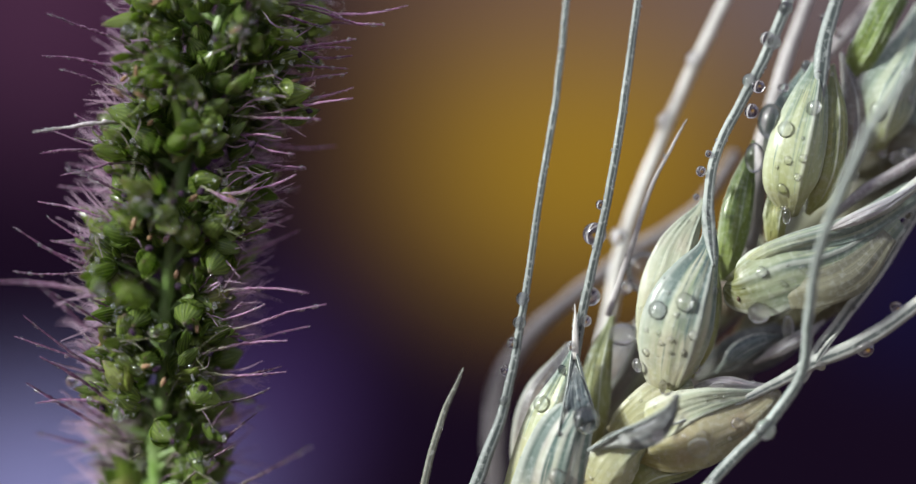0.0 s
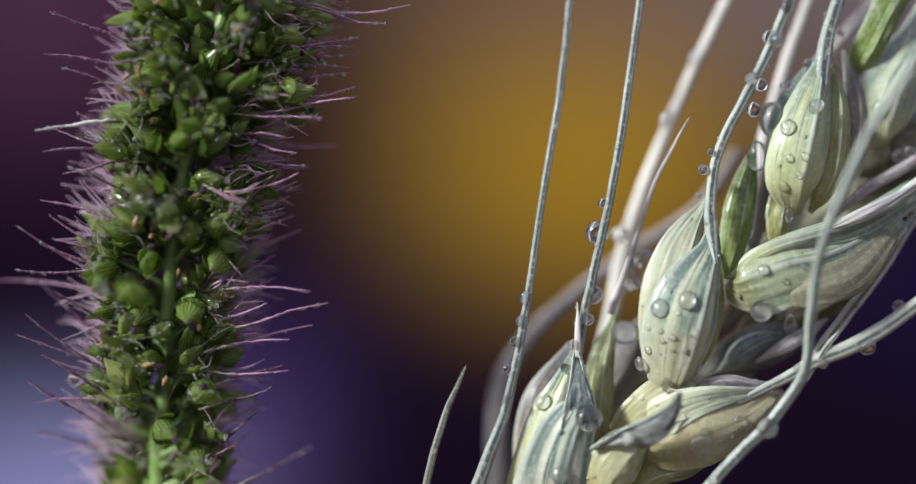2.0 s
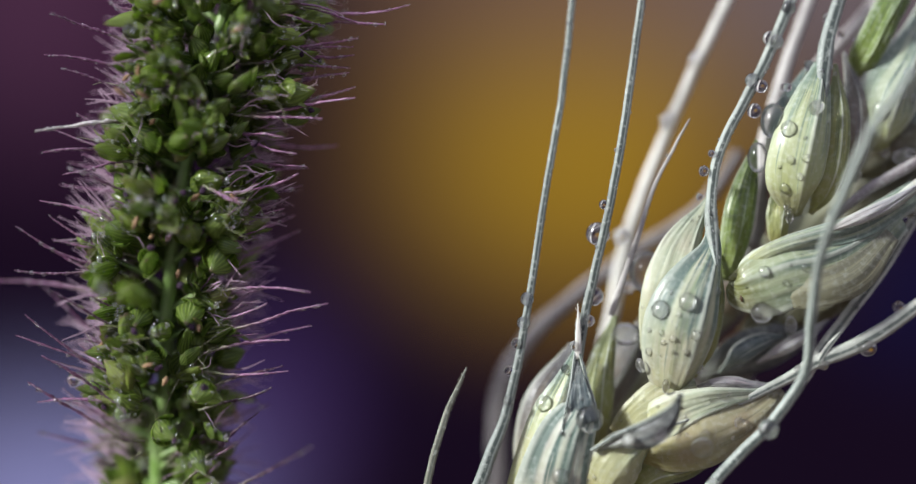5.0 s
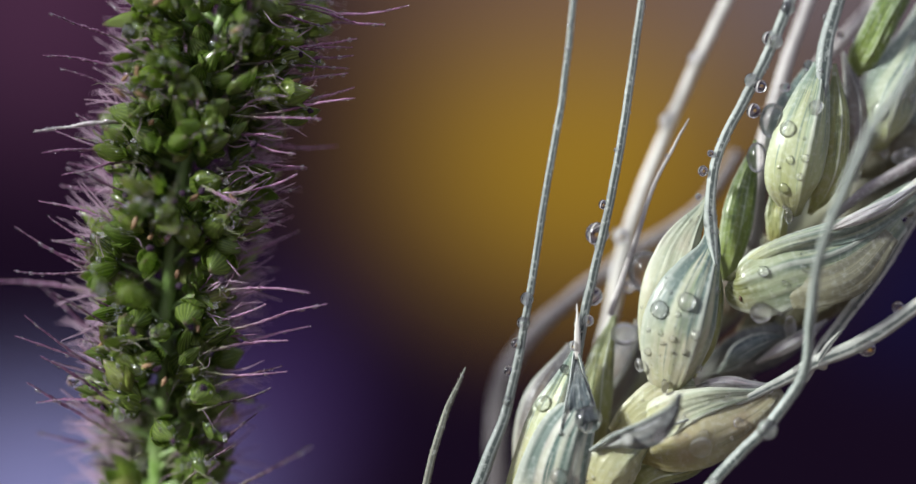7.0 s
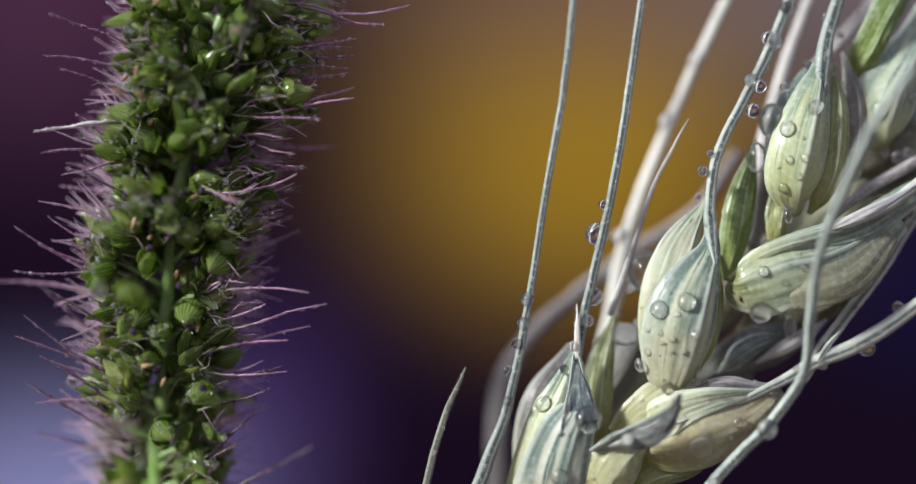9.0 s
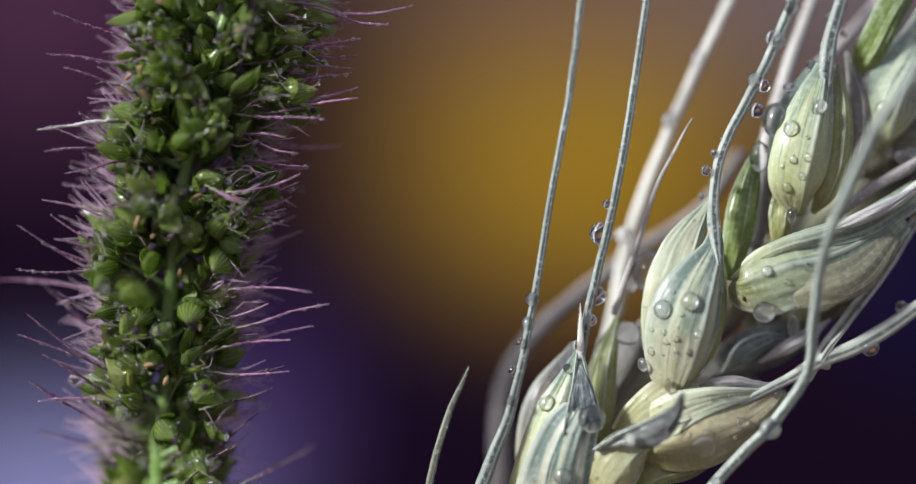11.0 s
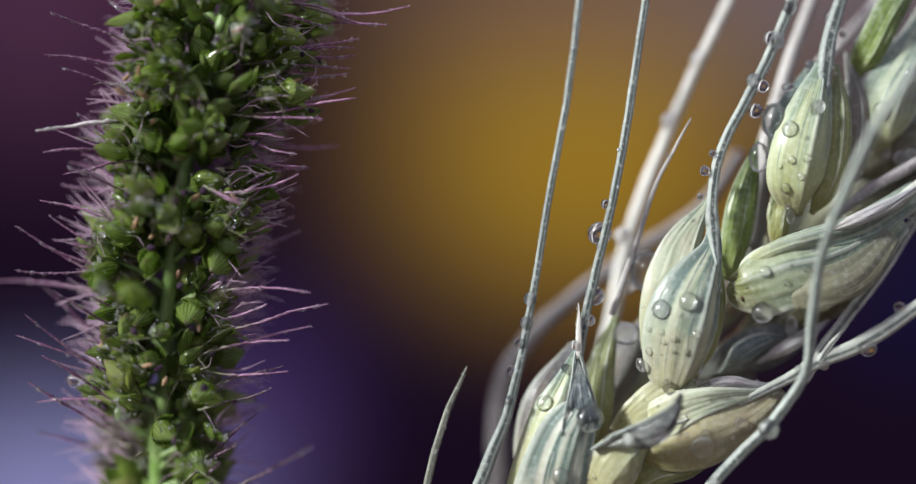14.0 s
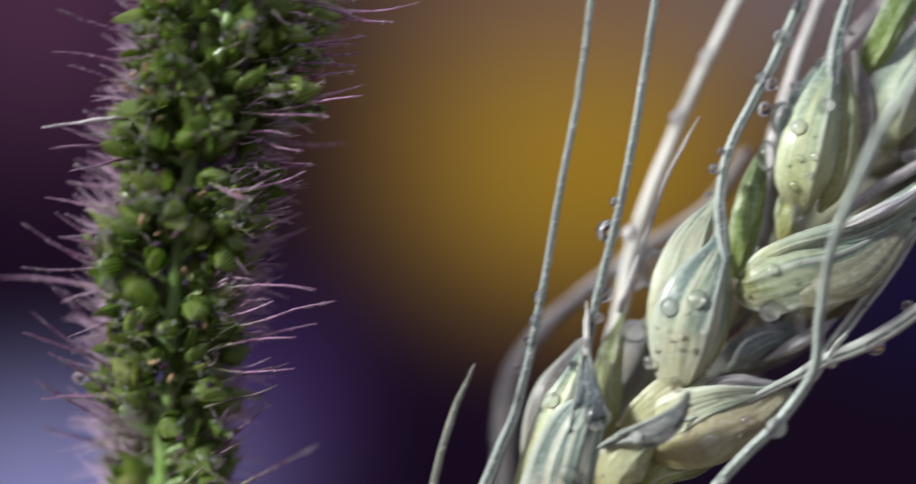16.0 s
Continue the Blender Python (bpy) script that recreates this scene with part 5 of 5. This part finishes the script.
# the thick fringe at the back
fringe = []
for i in range(310):
    v = (i + 0.5) / 310
    turn = rnd.uniform(-0.1, 2.9) if i % 2 else rnd.uniform(1.9, 3.5)
    c, t = on_axis(v)
    out = Vector((math.cos(turn), math.sin(turn), 0))
    foot = c + out * 2.0
    tip = foot + (out + Vector((rnd.uniform(-0.3, 0.3), rnd.uniform(0, 0.5), rnd.uniform(-0.3, 1.1)))).normalized() * rnd.uniform(3.0, 6.8)
    if v < 0.24 and out.x < 0 and i % 4:
        continue
    bow = Vector((rnd.uniform(-0.5, 0.5), rnd.uniform(-0.3, 0.3), rnd.uniform(-0.7, 0.7)))
    fringe.append(tube("bristle_fringe", [foot, foot.lerp(tip, 0.4) + bow, foot.lerp(tip, 0.75) + bow * 0.8, tip], [0.075, 0.08, 0.065, 0.025], n=18, around=6, rough=0.6, face=(0.1, -1, 0.1)))
for i in range(560):
    v = rnd.random()
    turn = rnd.uniform(-0.3, 1.3) if i % 2 == 0 else math.pi + rnd.uniform(-1.3, 0.1)
    c, t = on_axis(v)
    out = Vector((math.cos(turn), math.sin(turn), 0))
    foot = c + out * (3.2 + 1.4 * v) + t * rnd.uniform(-0.5, 0.5)
    if v < 0.24 and out.x < 0 and rnd.random() < 0.6:
        continue
    tip = foot + (out + Vector((rnd.uniform(-0.4, 0.4), rnd.uniform(-0.4, 0.4), rnd.uniform(-0.5, 1.0)))).normalized() * rnd.uniform(1.4, 4.6)
    bow = Vector((rnd.uniform(-0.3, 0.3), rnd.uniform(-0.3, 0.3), rnd.uniform(-0.4, 0.4)))
    fringe.append(tube("bristle_fringe", [foot, foot.lerp(tip, 0.5) + bow, tip], [0.055, 0.06, 0.02], n=10, around=5, rough=0.6, face=(0.1, -1, 0.1)))
for i in range(250):
    v = rnd.uniform(0.64, 0.95) if i > 140 else rnd.uniform(0.3, 0.66) if i % 6 else rnd.uniform(0.0, 0.3)
    turn = math.pi + rnd.uniform(-0.9, 0.3)
    c, t = on_axis(v)
    out = Vector((math.cos(turn), math.sin(turn), 0))
    foot = c + out * (rnd.uniform(2.6, 3.8) + 3.2 * max(0, v - 0.6))
    tip = foot + (out + Vector((rnd.uniform(-0.3, 0.3), rnd.uniform(0, 0.6), rnd.uniform(-0.1, 1.3)))).normalized() * rnd.uniform(2.4, 4.6)
    bow = Vector((rnd.uniform(-0.4, 0.4), 0, rnd.uniform(-0.5, 0.5)))
    fringe.append(tube("bristle_fringe", [foot, foot.lerp(tip, 0.5) + bow, tip], [0.06, 0.065, 0.02], n=14, around=6, rough=0.7, face=(0.1, -1, 0.1)))
for i in range(240):
    v = rnd.uniform(0.4, 1.0)
    turn = rnd.uniform(-0.7, 0.9)
    c, t = on_axis(v)
    out = Vector((math.cos(turn), math.sin(turn), 0))
    foot = c + out * (rnd.uniform(2.4, 4.0) + 2.4 * max(0, v - 0.55)) + t * rnd.uniform(-0.6, 0.6)
    tip = foot + (out + Vector((rnd.uniform(-0.2, 0.4), rnd.uniform(-0.3, 0.3), rnd.uniform(-0.6, 0.7)))).normalized() * rnd.uniform(1.6, 4.0)
    bow = Vector((rnd.uniform(-0.3, 0.3), rnd.uniform(-0.3, 0.3), rnd.uniform(-0.5, 0.5)))
    fringe.append(tube("bristle_fringe", [foot, foot.lerp(tip, 0.5) + bow, tip], [0.05, 0.055, 0.02], n=14, around=6, rough=0.9, face=(0.1, -1, 0.1)))
bm = bmesh.new()
for me in fringe:
    bm.from_mesh(me)
    bpy.data.meshes.remove(me)
me = bpy.data.meshes.new("bristle_fringe")
bm.to_mesh(me)
bm.free()
tagged(part("bristle_fringe", me, BRISTLE_PALE, foxtail), kind="stuff")

# fine threads among the grains
threads, dark_threads = bmesh.new(), bmesh.new()
for i in range(560):
    foot, way, out, k = rnd.choice(grains)
    if out.y > 0.35:
        continue
    a = foot + way * rnd.uniform(0.8, 2.3) * k + Vector((rnd.uniform(-0.5, 0.5), -0.55, rnd.uniform(-0.4, 0.4)))
    turn = Vector((rnd.uniform(-1, 1), rnd.uniform(-0.7, 0.2), rnd.uniform(-0.8, 1))).normalized()
    curl = Vector((rnd.uniform(-0.3, 0.3), 0, rnd.uniform(-0.3, 0.3)))
    long = rnd.uniform(0.6, 2.0) if i % 2 else rnd.uniform(1.0, 3.4)
    me = tube("thread", [a, a + turn * long * 0.5 + curl, a + turn * long], [0.035, 0.03, 0.012], n=7, around=5, rough=0.3)
    (threads if i % 2 else dark_threads).from_mesh(me)
    bpy.data.meshes.remove(me)
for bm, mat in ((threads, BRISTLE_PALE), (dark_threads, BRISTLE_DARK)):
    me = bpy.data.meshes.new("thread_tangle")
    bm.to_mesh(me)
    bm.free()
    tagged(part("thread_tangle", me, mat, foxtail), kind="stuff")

# withered stamens, dark stigmas and dew among the grains
for i in range(60):
    foot, way, out, k = rnd.choice(grains)
    if out.y > 0.3:
        continue
    tip = foot + way * rnd.uniform(1.8, 2.6) + out * 0.3
    turn = Vector((rnd.uniform(-1, 1), -0.6, rnd.uniform(-1, 1))).normalized()
    if i % 2:
        part("stigma", tube("stigma", [tip, tip + turn * 0.25, tip + turn * 0.5], [0.1, 0.2, 0.06], n=6, around=6, rough=0.5), ANTHER, foxtail)
    else:
        part("dried_anther", tube("dried_anther", [tip, tip + turn * 0.5, tip + turn * 1.0], [0.1, 0.17, 0.08], n=7, around=6, rough=0.2), DRIED, foxtail)
for q in ((-16.06, -2.8, -2.51), (-18.76, -2, -2.84), (-21.05, -2, -0.43), (-17.81, -2.6, -5.92), (-21.99, -2.5, -5.85), (-20.09, -1.8, -8.45), (-18.64, -2, 3.11), (-17.06, -2, 3.59), (-22.51, -1.5, 2.81), (-17.18, -2, -10.01), (-13.73, -1.5, 6.65)):
    a, turn = fox_place(q), Vector((rnd.uniform(-1, 1), -0.4, rnd.uniform(-1, 1))).normalized()
    part("stigma", tube("stigma", [a, a + turn * 0.3, a + turn * 0.6], [0.12, 0.26, 0.08], n=9, around=8, rough=0.7), ANTHER, foxtail)
for qa, qb in (((-21.64, -2.2, 1.73), (-22.04, -2.2, 0.79)), ((-17.64, -1.5, 3.20), (-18.28, -1.5, 2.73)), ((-20.33, -1, 3.81), (-20.73, -1, 3.34)), ((-20.71, -1.6, 0.47), (-21.03, -1.6, 0.16)),
               ((-19.56, -1.4, 0.48), (-19.95, -1.4, 0.00)), ((-19.04, -1.4, -1.90), (-19.16, -1.4, -2.53)), ((-19.86, -1.2, -9.16), (-20.14, -1.2, -9.83)), ((-20.73, -1, 8.30), (-21.12, -1, 7.90))):
    a, b = fox_place(qa), fox_place(qb)
    part("dried_anther", tube("dried_anther", [a, a.lerp(b, 0.5), b], [0.08, 0.19, 0.05], n=9, around=8, rough=0.2), DRIED, foxtail)
for i in range(70):
    foot, way, out, k = rnd.choice(grains)
    if out.y > 0.1:
        continue
    side = Vector((rnd.uniform(-0.8, 0.8), -0.8, rnd.uniform(-0.5, 0.8))).normalized()
    drop(foxtail, foot + way * rnd.uniform(0.4, 1.8) * k + side * 0.75 * k, rnd.uniform(0.24, 0.5), squash=rnd.uniform(0.7, 1.3))
for i in range(2300):
    foot, way, out, k = rnd.choice(grains)
    if out.y > 0.2:
        continue
    side = Vector((rnd.uniform(-1, 1), rnd.uniform(-1.2, -0.2), rnd.uniform(-0.6, 1))).normalized()
    drop(foxtail, foot + way * rnd.uniform(0.6, 2.2) * k + side * rnd.uniform(0.7, 0.95) * k, rnd.choice((0.06, 0.07, 0.08, 0.1, 0.11, 0.13, 0.16, 0.19)))

for foot, way, out, k in grains:
    if out.y < 0.35:
        for _ in range(12):
            side = Vector((rnd.uniform(-1, 1), rnd.uniform(-1.2, 0.1), rnd.uniform(-0.6, 1))).normalized()
            dew.append((foot + way * rnd.uniform(0.5, 2.4) * k + side * rnd.uniform(0.75, 1.05) * k, rnd.choice((0.03, 0.04, 0.05, 0.07, 0.1))))
# beaded bristles where the spike bends over
for a, b in (((-10.9, -0.5, 16.4), (-9.1, -1, 14.6)), ((-10.2, 0, 12.6), (-7.5, 0.5, 11.9)), ((-9.6, 1, 15.4), (-6.4, 1.5, 15.0)), ((-10.4, 0.5, 11.1), (-7.6, 0.5, 11.6)), ((-9.9, -0.5, 17.2), (-7.9, -1, 15.4)), ((-9.4, 0.5, 13.2), (-7.3, 0, 13.3))):
    bristle(fox_place(a), fox_place(b), 0.075, 0.2, mat=BRISTLE_ROSY)
ball = [(0, 0, -1)] + [(math.cos(a) * c, math.sin(a) * c, h) for h, c in ((-0.5, 0.87), (0.5, 0.87)) for a in [i * math.pi / 3 for i in range(6)]] + [(0, 0, 1)]
skin = [(0, 1 + (i + 1) % 6, 1 + i) for i in range(6)] + [(1 + i, 1 + (i + 1) % 6, 7 + (i + 1) % 6, 7 + i) for i in range(6)] + [(7 + i, 7 + (i + 1) % 6, 13) for i in range(6)]
verts, faces = [], []
for c, r in dew:
    first = len(verts)
    verts.extend((c.x + x * r, c.y + y * r, c.z + z * r) for x, y, z in ball)
    faces.extend(tuple(first + q for q in f) for f in skin)
tagged(part("dew", mesh_of("dew", verts, faces), WATER_DEW, foxtail, "fine clear dew beads"), kind="stuff")

for (x, y, z), r in (((-23.52, -5.5, -3.11), 0.34), ((-24.08, -2.2, -3.27), 0.42), ((-20.9, -5.2, -14.6), 0.3), ((-23.15, -0.6, -11.75), 0.45), ((-21.7, -1.6, -8.6), 0.38), ((-26.9, 2.5, -9.7), 0.42)):
    drop(foxtail, fox_place((x, y, z)), r, squash=1.2)


# ---- movement ----
def swayed(centre, shift, x, z, lean):
    """Pose of a plant's foot when the plant moves by x, z and leans round its middle."""
    c = (Vector(centre) - Vector(shift)) * MM
    home = Matrix.Translation(Vector((shift[0], shift[1], 0)) * MM)
    return home @ Matrix.Translation(c + Vector((x, 0, z)) * MM) @ Matrix.Rotation(radians(lean), 4, "Y") @ Matrix.Translation(-c)


def motions():
    # seconds, right, up (mm at the middle of the plant), lean in degrees
    walk(foxtail, [(t, swayed((-19.36, 0, 0.00), FOX_SHIFT, x, z, a)) for t, x, z, a in (
    (0, 0.000, 0.000, 0.000),
    (0.5, 0.000, 0.000, -0.022),
    (1, 0.000, 0.000, -0.038),
    (1.5, 0.000, 0.000, 0.022),
    (2, 0.000, 0.000, 0.083),
    (2.5, 0.000, 0.000, 0.052),
    (3, 0.000, 0.000, 0.022),
    (3.5, 0.000, 0.000, -0.022),
    (4, 0.000, 0.000, -0.002),
    (4.2, 0.000, 0.000, 0.058),
    (6.5, 0.000, 0.000, 0.017),
    (7, 0.000, 0.000, 0.046),
    (7.5, 0.000, 0.000, -0.049),
    (8, 0.000, 0.000, 0.037),
    (8.5, 0.000, 0.000, 0.059),
    (9, 0.000, 0.000, 0.037),
    (11.5, 0.000, 0.000, 0.327),
    (12, 0.000, 0.000, 0.250),
    (12.5, 0.000, 0.000, 0.061),
    (12.8, 0.000, 0.000, 0.061),
    (12.967, 0.100, 0.020, 1.103),
    (13, 0.000, 0.000, 0.603),
    (13.033, -0.100, -0.020, 0.103),
    (13.2, 0.000, 0.000, 0.422),
    (13.5, 0.000, 0.000, -0.256),
    (14, 0.000, 0.000, 0.160),
    (14.5, 0.000, 0.000, -0.068),
    (15, 0.000, 0.000, 0.057),
    (15.5, 0.000, 0.000, -0.026),
    (15.867, 0.000, 0.000, 0.192),
    (15.967, -0.045, -0.009, 0.061),
    (16, 0.000, 0.000, 0.286),
    )])
    walk(ear, [(t, swayed((13.84, 0, -4.24), EAR_SHIFT, x, z, a)) for t, x, z, a in (
    (0, 0.000, -0.000, 0.000),
    (0.5, 0.004, 0.005, -0.013),
    (1, 0.010, -0.000, -0.009),
    (1.5, 0.016, -0.000, 0.011),
    (2, 0.033, 0.021, -0.032),
    (2.5, 0.015, 0.003, 0.034),
    (3, 0.060, -0.015, 0.073),
    (3.5, 0.052, -0.013, -0.017),
    (4, 0.065, -0.008, 0.014),
    (4.2, 0.113, -0.049, -0.024),
    (6.5, 0.068, 0.020, -0.055),
    (7, 0.077, 0.006, 0.004),
    (7.5, 0.073, 0.018, -0.077),
    (8, 0.069, 0.012, -0.051),
    (8.5, 0.094, -0.003, -0.071),
    (9, 0.098, -0.002, -0.071),
    (11.5, 0.152, -0.055, 0.078),
    (12, 0.141, -0.100, 0.275),
    (12.5, 0.146, -0.046, 0.029),
    (12.8, 0.146, -0.046, 0.029),
    (12.9, 0.386, 0.154, 0.050),
    (12.967, 0.005, 0.146, 0.080),
    (13, -0.045, 0.096, -0.020),
    (13.033, -0.095, 0.046, -0.120),
    (13.1, 0.246, -0.126, -0.020),
    (13.2, 0.066, 0.250, -0.014),
    (13.3, 0.146, -0.090, -0.050),
    (13.4, 0.066, 0.150, -0.150),
    (13.5, 0.072, 0.039, -0.259),
    (14, 0.110, 0.001, 0.136),
    (14.5, 0.091, 0.014, -0.092),
    (15, 0.096, 0.002, -0.054),
    (15.5, 0.215, 0.061, -0.050),
    (15.6, 0.266, 0.270, 0.050),
    (15.7, 0.386, -0.046, 0.120),
    (15.8, 0.426, 0.230, 0.200),
    (15.9, 0.266, -0.290, 0.250),
    (15.967, 0.211, -0.077, 0.306),
    (16, 0.233, -0.054, 0.351),
    )])
    # lean of the long awns on the ear
    leans = (
    (0, 0.000),
    (1, 0.000),
    (1.5, 0.120),
    (2, 0.150),
    (2.5, 0.250),
    (3, 0.300),
    (3.5, 0.150),
    (4, 0.250),
    (6.5, 0.450),
    (7, 0.550),
    (9, 0.600),
    (11.5, 1.050),
    (12, 0.850),
    (12.5, 0.900),
    (13, 1.100),
    (13.5, 0.750),
    (14, 0.950),
    (14.5, 0.850),
    (15, 0.900),
    (15.5, 1.000),
    (16, 1.300),
    )
    for stalk_of, share in ((awn_left, 1.0), (awn_second, 0.6)):
        home = stalk_of.location.copy()
        walk(stalk_of, [(t, Matrix.Translation(home) @ Matrix.Rotation(radians(a * share), 4, "Y")) for t, a in leans])


motions()
